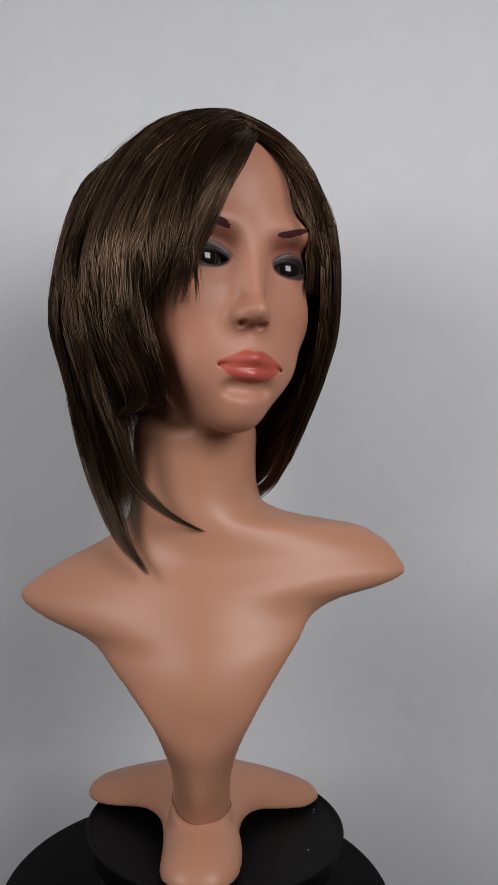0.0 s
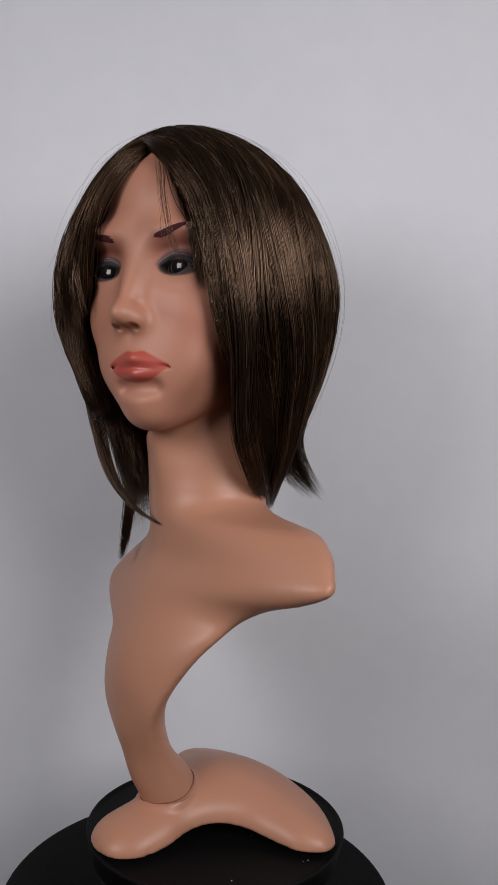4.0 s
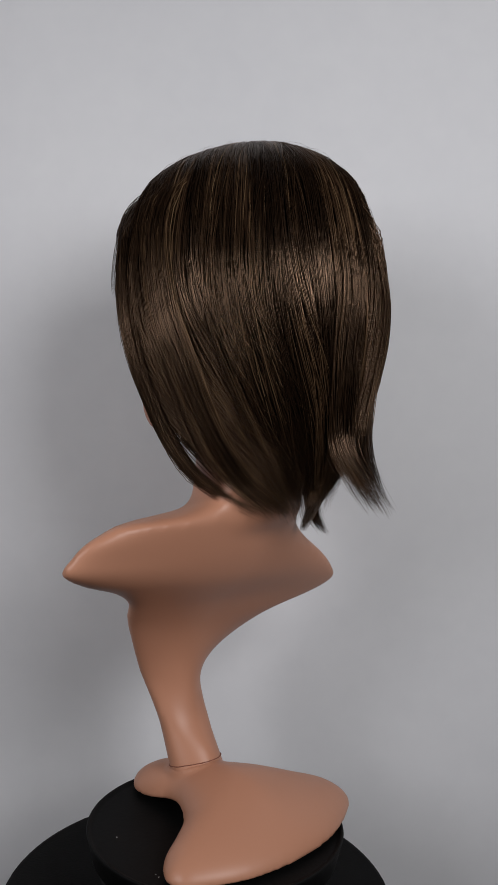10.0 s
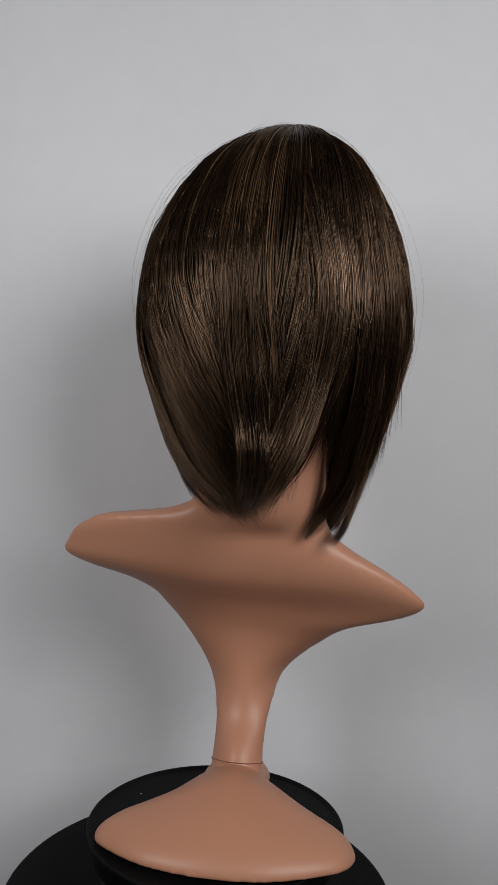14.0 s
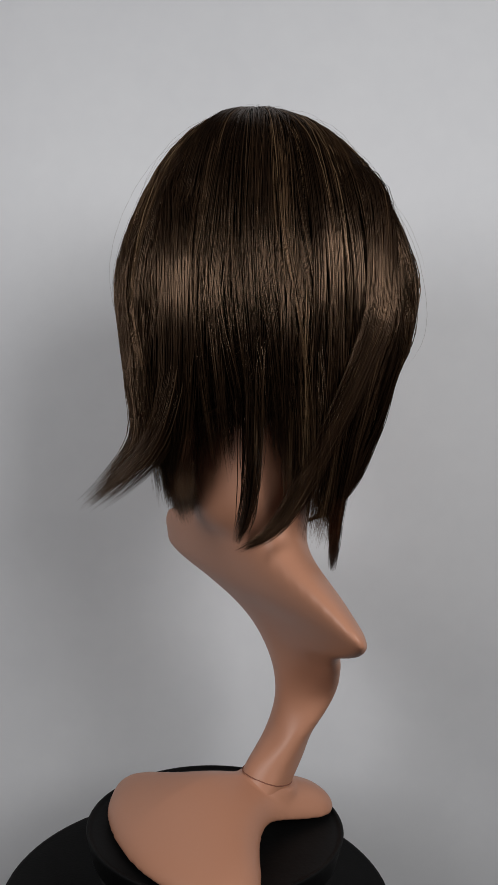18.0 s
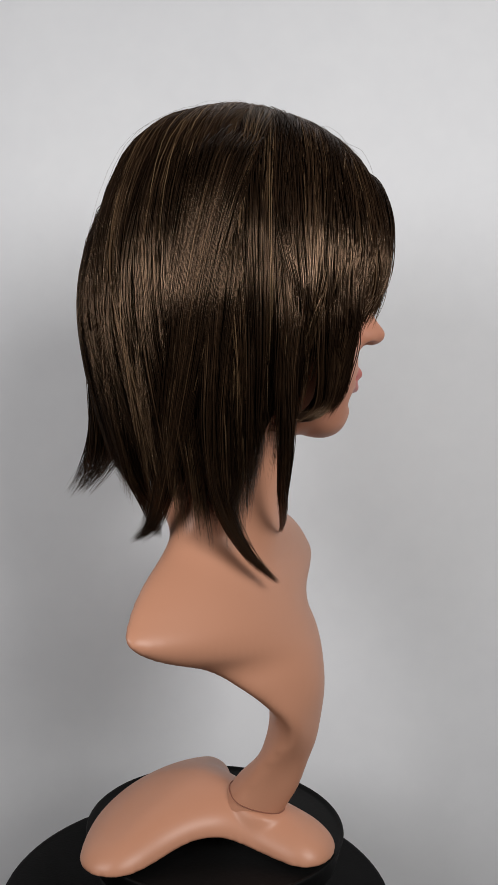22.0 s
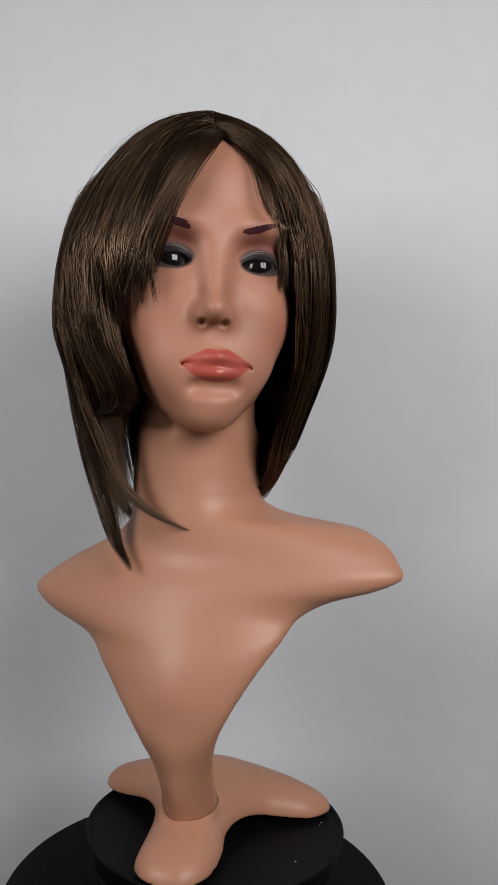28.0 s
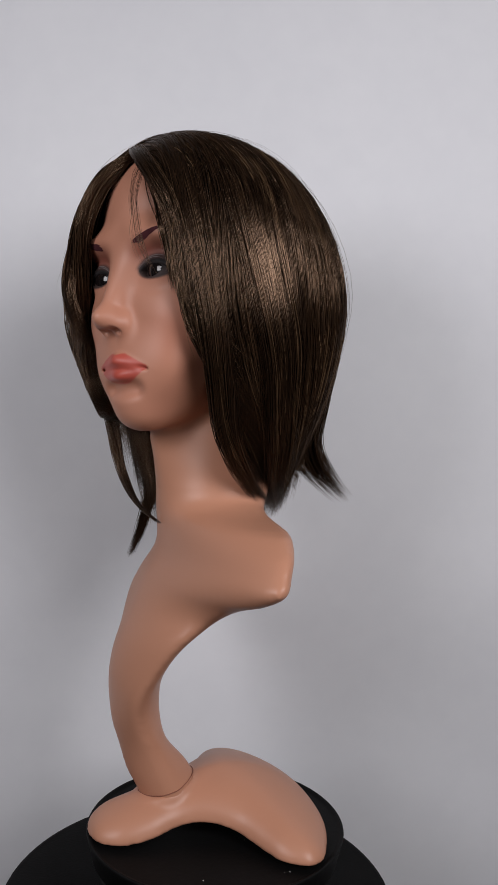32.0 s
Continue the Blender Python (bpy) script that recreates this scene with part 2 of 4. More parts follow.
def head_field(x, y, z):
    a, b = to_head(x, y)
    s, sn, sm = np.sqrt(a * a + 0.0028 ** 2), np.abs(a + 0.0025), np.sqrt((a - 0.0022) ** 2 + 0.006 ** 2) - 0.002      # halves of the head, the nose and the mouth
    p, m, nose, lips = (a, b, z), (s, b, z), (sn, b, z), (sm, b, z)
    f = ball(p, (0, -0.008, 0.452), (0.068, 0.080, 0.080))
    f = smin(f, ball(p, (0, 0.022, 0.466), (0.062, 0.072, 0.065)), 0.020)      # forehead
    f = smin(f, ball(p, (0, 0.036, 0.402), (0.0585, 0.056, 0.088)), 0.020)
    f = smin(f, ball(p, (0, 0.049, 0.345), (0.0375, 0.036, 0.033)), 0.022)      # jaw
    f = smin(f, ball(p, (0.001, 0.0688, 0.3198), (0.0170, 0.0150, 0.0142)), 0.021)  # chin
    f = smin(f, ball(m, (0.034, 0.058, 0.387), (0.021, 0.024, 0.026)), 0.022)  # cheeks
    f = smin(f, ball(m, (0.026, 0.080, 0.441), (0.026, 0.014, 0.010)), 0.014)  # brow
    f = smax(f, -ball(m, (0.0318, 0.105, 0.4205), (0.0175, 0.0188, 0.0130)), 0.015)   # eye sockets
    f = smin(f, cone(p, (-0.0010, 0.0850, 0.430), (-0.0025, 0.0995, 0.390), 0.0046, 0.0056), 0.016)  # nose
    f = smin(f, ball(p, (-0.0025, 0.1030, 0.3826), (0.0076, 0.0090, 0.0072)), 0.007)
    f = smin(f, ball(nose, (0.0079, 0.0915, 0.3790), (0.0056, 0.0092, 0.0056)), 0.0105)    # wings of the nose
    f = smax(f, -ball(nose, (0.0072, 0.0985, 0.3738), (0.0031, 0.0060, 0.0026)), 0.0022)  # nostrils
    f = smin(f, ball(p, (0.0015, 0.0708, 0.3525), (0.040, 0.0165, 0.0250)), 0.016)          # muzzle
    f = smax(f, -cone(p, (-0.0010, 0.0990, 0.3705), (0.0010, 0.0995, 0.3650), 0.0026, 0.0022), 0.005)   # philtrum
    upper = cone(lips, (0.0, 0.0925, 0.3530), (0.0268, 0.0800, 0.3476), 0.0060, 0.0012)
    lower = cone(lips, (0.0, 0.0893, 0.3418), (0.0245, 0.0800, 0.3462), 0.0066, 0.0014)
    f = smin(f, np.minimum(upper, lower), 0.0040)
    f = smax(f, -smin(cone(lips, (0.0, 0.0980, 0.3475), (0.0150, 0.0930, 0.3480), 0.0013, 0.0012), cone(lips, (0.0150, 0.0930, 0.3480), (0.0258, 0.0820, 0.3472), 0.0012, 0.0006), 0.001), 0.0024)   # mouth line
    f = smax(f, -cone(lips, (0.0, 0.0905, 0.3322), (0.0120, 0.0866, 0.3332), 0.0036, 0.0028), 0.009)    # under the lip
    lid = ball(m, (0.0310, 0.0738, 0.4178), (0.0160, 0.0150, 0.0118))
    f = smin(f, lid, 0.009)
    almond = smax(ball(m, (0.0308, 0.090, 0.4078), (0.0168, 0.03, 0.0138)), ball(m, (0.0308, 0.090, 0.4245), (0.0165, 0.03, 0.0132)), 0.0008)
    f = smax(f, -smax(almond, -ball(m, (0.0310, 0.0744, 0.4168), (0.0132, 0.0132, 0.0132)), 0.0008), 0.0010)
    ear = smax(ball(m, (0.066, -0.006, 0.395), (0.008, 0.016, 0.028)), -ball(m, (0.076, -0.002, 0.398), (0.007, 0.010, 0.018)), 0.004)
    return smin(f, ear, 0.006)


def neck_field(x, y, z):
    u = np.clip((z - 0.22) / 0.14, 0, 1)
    cx, cy = -0.0265 - 0.002 * u, -0.007 + 0.010 * u
    r = np.sqrt(((x - cx) / 0.0455) ** 2 + ((y - cy) / 0.042) ** 2) - 1
    d = r * 0.042
    return smax(smax(d, z - 0.40, 0.02), 0.235 - z, 0.02)


def figure_field(x, y, z):
    f = bust_field(x, y, z)
    f = smax(f, z - 0.305, 0.01)
    f = smax(f, 0.018 - z, 0.002)
    g = smin(neck_field(x, y, z), head_field(x, y, z), 0.012)
    return smin(f, g, 0.014)


# outline of the foot, seen from above
FOOT = [(-0.013, -0.099), (0.006, -0.096), (0.019, -0.080), (0.0215, -0.056), (0.0190, -0.037), (0.0235, -0.018), (0.037, 0.002), (0.055, 0.013), (0.072, 0.022), (0.0835, 0.036), (0.084, 0.047), (0.075, 0.058), (0.040, 0.076), (-0.005, 0.083), (-0.050, 0.079), (-0.094, 0.061), (-0.1075, 0.045), (-0.1065, 0.027), (-0.095, 0.014), (-0.072, 0.002), (-0.056, -0.009), (-0.043, -0.024), (-0.0375, -0.042), (-0.0365, -0.060), (-0.035, -0.082), (-0.027, -0.094)]
RIDGE = curve([(-0.11, 0.012), (-0.085, 0.018), (-0.055, 0.028), (-0.02, 0.036), (0.015, 0.040), (0.045, 0.032), (0.07, 0.020), (0.09, 0.012)])


def foot_edge(x, y):
    pts = []
    n = len(FOOT)
    for i in range(n):                        # rounded outline
        p0, p1, p2, p3 = (np.array(FOOT[(i + j) % n]) for j in (-1, 0, 1, 2))
        for u in (0, 0.25, 0.5, 0.75):
            pts.append(0.5 * (2 * p1 + (p2 - p0) * u + (2 * p0 - 5 * p1 + 4 * p2 - p3) * u * u + (3 * p1 - p0 - 3 * p2 + p3) * u ** 3))
    d, inside = np.full(x.shape, 9.0), np.zeros(x.shape, bool)
    for p, q in zip(pts, pts[1:] + pts[:1]):
        e = q - p
        h = np.clip(((x - p[0]) * e[0] + (y - p[1]) * e[1]) / (e @ e), 0, 1)
        d = np.minimum(d, np.hypot(x - p[0] - h * e[0], y - p[1] - h * e[1]))
        inside ^= ((p[1] > y) != (q[1] > y)) & (x < p[0] + e[0] * (y - p[1]) / (e[1] if abs(e[1]) > 1e-9 else 1e-9))
    return np.where(inside, -d, d)


def foot_field(x, y, z):
    d = foot_edge(x[:, :, 0], y[:, :, 0])[:, :, None] if x.ndim == 3 else foot_edge(x, y)
    # the two hollow sides arch off the tray
    arch = 0.011 * np.exp(-((x - 0.030) ** 2 + (y + 0.020) ** 2) / 0.036 ** 2) + 0.011 * np.exp(-((x + 0.052) ** 2 + (y + 0.020) ** 2) / 0.036 ** 2)
    h = np.maximum(RIDGE(y) * (1 - 0.80 * np.clip(np.abs(x + 0.010) / 0.11, 0, 1) ** 1.4), 0.009)
    w = np.clip(h * 1.15, 0.008, 0.045)
    up = np.clip(-d / w, 0, 1)
    top = arch * (1 - up) + h * np.sqrt(np.clip(1 - (1 - up) ** 2, 0, 1))
    # a collar rises to the joint of the post
    rho = np.sqrt(((x + 0.0105) / 0.0215) ** 2 + ((y + 0.040) / 0.0235) ** 2)
    flare = np.clip((rho - 1.0) / 0.85, 0, 1)
    collar = 0.0305 + 0.28 * np.clip(y + 0.040, -0.024, 0.024) - 0.040 * (1 - (1 - flare) ** 2.2)
    collar = arch + np.maximum(collar - arch, 0) * np.sqrt(np.clip(1 - (1 - np.clip(-d / 0.010, 0, 1)) ** 2, 0, 1))
    top = smax(top, collar, 0.004)
    f = smax(d, (z - top) * 0.75, 0.0015)
    return smax(f, arch - z + 0.0004, 0.0015)


M_SKIN = material("painted_skin", (0.42, 0.22, 0.15), 0.42)
bsdf(M_SKIN).inputs["Specular IOR Level"].default_value = 0.4
_tint = node(M_SKIN, "ShaderNodeVertexColor")
_tint.layer_name = "paint"
link(M_SKIN, _tint, "Color", bsdf(M_SKIN), "Base Color")
_co = node(M_SKIN, "ShaderNodeTexCoord")
_fine = node(M_SKIN, "ShaderNodeTexNoise", Scale=900.0, Detail=2.0)
link(M_SKIN, _co, "Object", _fine, "Vector")
_bump = node(M_SKIN, "ShaderNodeBump", Strength=0.05, Distance=0.0003)
link(M_SKIN, _fine, "Fac", _bump, "Height")
link(M_SKIN, _bump, "Normal", bsdf(M_SKIN), "Normal")
_gloss = node(M_SKIN, "ShaderNodeMath")
_gloss.operation = "MULTIPLY_ADD"
link(M_SKIN, _tint, "Alpha", _gloss, 0)
_gloss.inputs[1].default_value, _gloss.inputs[2].default_value = -0.14, 0.55
link(M_SKIN, _gloss, 0, bsdf(M_SKIN), "Roughness")
M_EYE = material("eye_white", (0.40, 0.40, 0.42), 0.14)
M_IRIS = material("dark_iris", (0.008, 0.006, 0.006), 0.10)
M_BROW = material("brow_paint", (0.060, 0.018, 0.022), 0.9)
bsdf(M_BROW).inputs["Specular IOR Level"].default_value = 0.1
M_LASH = material("lash_black", (0.008, 0.007, 0.007), 0.5)

M_JOINT = material("joint_shadow", (0.24, 0.095, 0.06), 0.9)
M_LID = material("silver_paint", (0.17, 0.14, 0.135), 0.5)

SKIN = np.array([0.475, 0.229, 0.144])
LIP = np.array([0.42, 0.080, 0.056])


def paint(v):
    """Painted colour of the mannequin, and in alpha how matt it is not."""
    a, b = to_head(v[:, 0], v[:, 1])
    z = v[:, 2]
    s = np.abs(a)
    col = np.repeat(SKIN[None], len(v), 0)
    gloss = np.full(len(v), 1.0)

    def blend(mask, colour, amount=1.0):
        nonlocal col
        k = np.clip(mask, 0, 1)[:, None] * amount
        col = col * (1 - k) + np.array(colour) * k

    face = np.clip((b - 0.045) / 0.02, 0, 1)
    # a rosier, less glossy face
    blend(face * np.clip((z - 0.298) / 0.02, 0, 1), (0.430, 0.188, 0.124), 0.65)
    gloss = gloss - 0.5 * face * np.clip((z - 0.298) / 0.02, 0, 1)
    # rosy cheek and reddish shade above the eye
    blend(face * np.exp(-((s - 0.045) / 0.016) ** 2 - ((z - 0.375) / 0.02) ** 2), (0.46, 0.17, 0.11), 0.35)
    blend(face * np.exp(-((s - 0.0305) / 0.0190) ** 4 - ((z - 0.4300) / 0.0085) ** 2), (0.17, 0.046, 0.033), 0.88)
    # silver lid and dark liner
    e = np.sqrt(((s - 0.0312) / 0.0172) ** 2 + ((z - 0.4170) / 0.0115) ** 2)
    blend(face * np.clip((1.06 - e) / 0.18, 0, 1) * np.clip((z - 0.4170) / 0.002, 0, 1), (0.030, 0.018, 0.018), 0.92)
    e2 = np.sqrt(((s - 0.0312) / 0.0160) ** 2 + ((z - 0.4170) / 0.0072) ** 2)
    blend(face * np.clip((1.04 - e2) / 0.16, 0, 1), (0.012, 0.010, 0.011), 0.95)
    gloss = gloss - 1.2 * face * np.clip((1.25 - e) / 0.2, 0, 1)
    # lips
    m = np.abs(a - 0.0022)
    up = 0.3586 - 0.0010 * np.exp(-(m / 0.0034) ** 2) - 0.0004 * np.clip((m - 0.006) / 0.005, 0, 1) - 0.0104 * np.clip((m - 0.0075) / 0.021, 0, 1) ** 1.12
    low = 0.3362 + 0.0112 * (m / 0.0238) ** 2.3
    lips = np.clip((up - z) / 0.0009, 0, 1) * np.clip((z - low) / 0.0009, 0, 1) * np.clip((0.0285 - m) / 0.0012, 0, 1) * np.clip((b - 0.07) / 0.004, 0, 1)
    blend(lips, LIP)
    gloss = gloss + 1.2 * lips * np.clip((0.022 - m) / 0.014, 0, 1) * np.clip((0.350 - z) / 0.004, 0.25, 1)
    return np.concatenate([col, gloss[:, None]], 1)


def merge(pieces):
    verts, faces, mats, at = [], [], [], 0
    for v, f, m in pieces:
        verts.append(v)
        faces += [tuple(int(i) + at for i in q) for q in f]
        mats += [m] * len(f)
        at += len(v)
    return np.concatenate(verts), faces, mats


def orb(c, r, m, steps=32, half=False):
    """An eyeball, or its round front cap, round the head's front axis."""
    v, f = [], []
    rings = 16
    top = math.pi * (0.195 if half else 1.0)
    for i in range(rings + 1):
        t = top * i / rings
        for k in range(steps):
            u = k * math.tau / steps
            a, b, z = c[0] + r * math.sin(t) * math.cos(u), c[1] + r * math.cos(t), c[2] + r * math.sin(t) * math.sin(u)
            v.append((*from_head(a, b), z))
    for i in range(rings):
        for k in range(steps):
            f.append((i * steps + k, (i + 1) * steps + k, (i + 1) * steps + (k + 1) % steps, i * steps + (k + 1) % steps))
    return np.array(v), f, m


def strokes(lines, width, lift, m):
    """Short tapered strokes of paint laid on the face."""
    v, f = [], []
    for pts in lines:
        at = len(v)
        for i, (a, z) in enumerate(pts):
            d = np.array(pts[min(i + 1, len(pts) - 1)]) - np.array(pts[max(i - 1, 0)])
            d = d / (np.linalg.norm(d) + 1e-9)
            w = width * (1 - 0.75 * abs(2 * i / (len(pts) - 1) - 0.9))
            for sgn in (-1, 1):
                v.append((a - d[1] * w * sgn, z + d[0] * w * sgn))
        for i in range(len(pts) - 1):
            f.append((at + 2 * i, at + 2 * i + 1, at + 2 * i + 3, at + 2 * i + 2))
    v = np.array(v)
    b = np.full(len(v), 0.115)
    for _ in range(60):                       # march back onto the face
        x, y = from_head(v[:, 0], b)
        b = b - 0.8 * np.clip(head_field(x, y, v[:, 1]), -0.002, 0.004)
    x, y = from_head(v[:, 0], b + lift)
    return np.stack([x, y, v[:, 1]], 1), f, m


def seam_ring(m, steps=72):
    """The thin dark joint where the bust is plugged into its foot."""
    c = np.array([-0.0115, -0.036])
    t = np.arange(steps) * math.tau / steps
    dx, dy = np.cos(t)[:, None], np.sin(t)[:, None]
    z = np.repeat(np.linspace(0.062, 0.012, 81)[None], steps, 0)
    lo, hi = np.full(z.shape, 0.004), np.full(z.shape, 0.045)
    for _ in range(14):
        r = 0.5 * (lo + hi)
        inside = bust_field(c[0] + dx * r, c[1] + dy * r, z) < 0
        lo, hi = np.where(inside, r, lo), np.where(inside, hi, r)
    x, y = c[0] + dx * (r + 0.0003), c[1] + dy * (r + 0.0003)
    first = np.abs(z - 0.0318 - 0.28 * np.clip(y + 0.040, -0.024, 0.024)).argmin(1)
    k = np.arange(steps)
    pts = np.stack([x[k, first], y[k, first], z[k, first] + 0.0002], 1)
    for _ in range(2):
        pts = 0.5 * pts + 0.25 * (np.roll(pts, 1, 0) + np.roll(pts, -1, 0))
    v, f = [], []
    for i, p in enumerate(pts):
        out = np.append((p[:2] - c) / np.linalg.norm(p[:2] - c), 0)
        for j in range(5):
            w = j * math.tau / 5
            v.append(p + 0.00040 * (math.cos(w) * out + math.sin(w) * np.array([0, 0, 1])))
    for i in range(steps):
        for j in range(5):
            n = (i + 1) % steps
            f.append((i * 5 + j, n * 5 + j, n * 5 + (j + 1) % 5, i * 5 + (j + 1) % 5))
    return np.array(v), f, m


def build_mannequin():
    lower, ql = net(figure_field, (-0.172, -0.115, 0.012), (0.150, 0.065, 0.31), 0.0026)
    # the head gets a finer net, and the face the finest; they stop just past one another
    upper, qu = net(figure_field, (-0.110, -0.135, 0.248), (0.070, 0.085, 0.545), 0.0018)
    face, qa = net(figure_field, (-0.076, -0.150, 0.300), (0.086, -0.018, 0.476), 0.0009)
    lower = relax(lower, ql, 6)
    upper = settle(figure_field, upper, 2)
    face = settle(figure_field, face, 2)
    upper, face = relax(upper, qu, 1), relax(face, qa, 1)

    def in_face(v, grow):
        a, b = to_head(v[:, 0], v[:, 1])
        return (b > 0.040 - grow) & (np.abs(a) < 0.064 + grow) & (v[:, 2] > 0.304 - grow) & (v[:, 2] < 0.470 + grow)
    ql = ql[(lower[ql][:, :, 2].mean(1) < 0.2625)]
    qu = qu[(upper[qu][:, :, 2].mean(1) > 0.2595)]
    qu = qu[~in_face(upper[qu].mean(1), -0.0020)]
    qa = qa[in_face(face[qa].mean(1), 0)]
    foot, qf = net(foot_field, (-0.122, -0.114, -0.004), (0.100, 0.094, 0.062), 0.0014)
    foot = relax(foot, qf, 9)
    foot[:, 2] = np.maximum(foot[:, 2], 0.0002)
    eyes = [orb((sx * 0.0310, 0.0744, 0.4168), 0.0130, 1) for sx in (-1, 1)]
    iris = [orb((sx * 0.0306, 0.0745, 0.4172), 0.0133, 2, half=True) for sx in (-1, 1)]
    rng = random.Random(7)
    brow, lash = [], []
    for sx in (-1, 1):
        for k in range(110):
            t0 = rng.uniform(0, 0.72)
            off = rng.gauss(0, 0.0013)
            brow.append([(sx * (0.0170 + 0.029 * t) - 0.0015, 0.4362 + 0.0098 * t + 0.7 * off * (1 - 0.35 * t)) for t in (t0, t0 + 0.07, t0 + 0.14, t0 + 0.21, t0 + 0.28)])
        for k in range(26):
            t = k / 25
            a = 0.0175 + 0.029 * t
            z = 0.4160 + 0.0068 * math.sin(math.pi * min(t * 1.02, 1)) ** 0.8
            lash.append([(sx * (a + i * 0.0006 * (0.3 + t)), z + 0.0007 * i) for i in range(4)])
    lid = []
    for sx in (-1, 1):
        for z0, rise, lo, hi in ((0.4185, 0.0086, 0.0155, 0.0435), (0.4182, 0.0074, 0.0160, 0.0400)):
            lid.append([(sx * (lo + (hi - lo) * t / 12), z0 + rise * math.sin(math.pi * (0.06 + 0.80 * t / 12)) ** 0.8 - 0.002 * (0.5 - t / 12)) for t in range(13)])
    pieces = [(face, qa, 0), (upper, qu, 0), (lower, ql, 0), (foot, qf, 0)] + eyes + iris + [seam_ring(5)]
    pieces += [strokes(brow, 0.00055, 0.0003, 3), strokes(lash, 0.0003, 0.0010, 4), strokes(lid, 0.00030, 0.0002, 6)]
    v, f, mats = merge(pieces)
    me = bpy.data.meshes.new("mannequin_bust")
    me.from_pydata(v.tolist(), [], f)
    me.polygons.foreach_set("material_index", mats)
    layer = me.color_attributes.new("paint", "FLOAT_COLOR", "POINT")
    layer.data.foreach_set("color", paint(v).ravel())
    for m in (M_SKIN, M_EYE, M_IRIS, M_BROW, M_LASH, M_JOINT, M_LID):
        me.materials.append(m)
    me.shade_smooth()
    me.update()
    return me


mannequin = tagged(new("mannequin_bust", build_mannequin()), "tan plastic mannequin bust with painted face on a leaf-shaped foot", "mannequin")

# ---------------------------------------------------------------- wig
# Hair runs from the parting over a dome and falls along it; angles are round the head, 0 in front, positive towards its left.
ZM, CREST = 0.420, 0.5535
OUT_RIGHT = curve([(0.18, 0.046), (0.20, 0.051), (0.23, 0.058), (0.26, 0.069), (0.29, 0.0785), (0.32, 0.0885), (0.35, 0.0970), (0.38, 0.1065), (0.41, 0.1072), (0.44, 0.1040), (0.47, 0.0968), (0.495, 0.0858), (0.515, 0.0695), (0.53, 0.0525), (0.542, 0.0335), (0.550, 0.0155), (CREST, 0.0)])
OUT_LEFT = curve([(0.18, 0.042), (0.20, 0.046), (0.23, 0.0515), (0.26, 0.0625), (0.29, 0.0780), (0.32, 0.0885), (0.35, 0.0982), (0.38, 0.1050), (0.41, 0.1056), (0.44, 0.1026), (0.47, 0.0955), (0.495, 0.0855), (0.515, 0.0685), (0.53, 0.0480), (0.542, 0.0260), (0.550, 0.0120), (CREST, 0.0)])
OUT_FRONT = curve([(0.18, 0.030), (0.20, 0.034), (0.23, 0.043), (0.26, 0.054), (0.29, 0.068), (0.32, 0.0850), (0.35, 0.1000), (0.38, 0.1100), (0.41, 0.1145), (0.44, 0.1150), (0.47, 0.1115), (0.495, 0.1005), (0.515, 0.0850), (0.53, 0.0650), (0.542, 0.0400), (0.550, 0.0160), (CREST, 0.0)])
OUT_BACK = curve([(0.18, 0.075), (0.20, 0.077), (0.23, 0.08), (0.26, 0.084), (0.29, 0.09), (0.32, 0.098), (0.35, 0.106), (0.38, 0.1115), (0.41, 0.1125), (0.44, 0.1085), (0.47, 0.1068), (0.495, 0.1000), (0.515, 0.0870), (0.53, 0.0670), (0.542, 0.0415), (0.550, 0.0185), (CREST, 0.0)])


def reach(phi, z):
    """How far out the hair lies at an angle and height."""
    c, s = np.cos(phi), np.sin(phi)
    side = np.where(s > 0, OUT_LEFT(z), OUT_RIGHT(z))
    end = np.where(c > 0, OUT_FRONT(z), OUT_BACK(z))
    r = 1 / np.sqrt((c / (end + 1e-6)) ** 2 + (s / (side + 1e-6)) ** 2)
    skew = 0.018 * np.exp(-((z - 0.42) / 0.05) ** 2)
    swell = 0.09 * np.exp(-((z - 0.325) / 0.035) ** 2 - (((np.degrees(phi) - 148 + 180) % 360 - 180) / 22) ** 2)
    brow = 0.050 * np.exp(-((z - 0.41) / 0.055) ** 2 - (((np.degrees(phi) + 50 + 180) % 360 - 180) / 26) ** 2)
    left = 0.006 + 0.006 * np.sin(phi) + 0.060 * np.exp(-((z - 0.42) / 0.06) ** 2 - (((np.degrees(phi) - 135 + 180) % 360 - 180) / 35) ** 2)
    rear = 0.065 * np.exp(-((z - 0.36) / 0.085) ** 2 - (((np.degrees(phi) + 128 + 180) % 360 - 180) / 34) ** 2)
    return r * (1 - skew * np.sin(2 * phi) + swell + brow + rear + left)


# height of the dome over (angle, share of the reach)
_PHI, _Z = np.linspace(-math.pi, math.pi, 145), np.linspace(ZM, CREST, 160)
_SHARE = np.linspace(0, 1, 100)
_DOME = np.empty((len(_PHI), len(_SHARE)))
for _i, _p in enumerate(_PHI):
    _r = np.minimum.accumulate(reach(np.full(len(_Z), _p), _Z))
    _DOME[_i] = np.interp(_SHARE, (_r / _r[0])[::-1], _Z[::-1])


def dome(phi, share):
    x = (phi + math.pi) / math.tau * (len(_PHI) - 1)
    y = np.clip(share, 0, 1) * (len(_SHARE) - 1)
    i, j = np.clip(x.astype(int), 0, len(_PHI) - 2), np.clip(y.astype(int), 0, len(_SHARE) - 2)
    u, v = x - i, y - j
    return (_DOME[i, j] * (1 - u) + _DOME[i + 1, j] * u) * (1 - v) + (_DOME[i, j + 1] * (1 - u) + _DOME[i + 1, j + 1] * u) * v


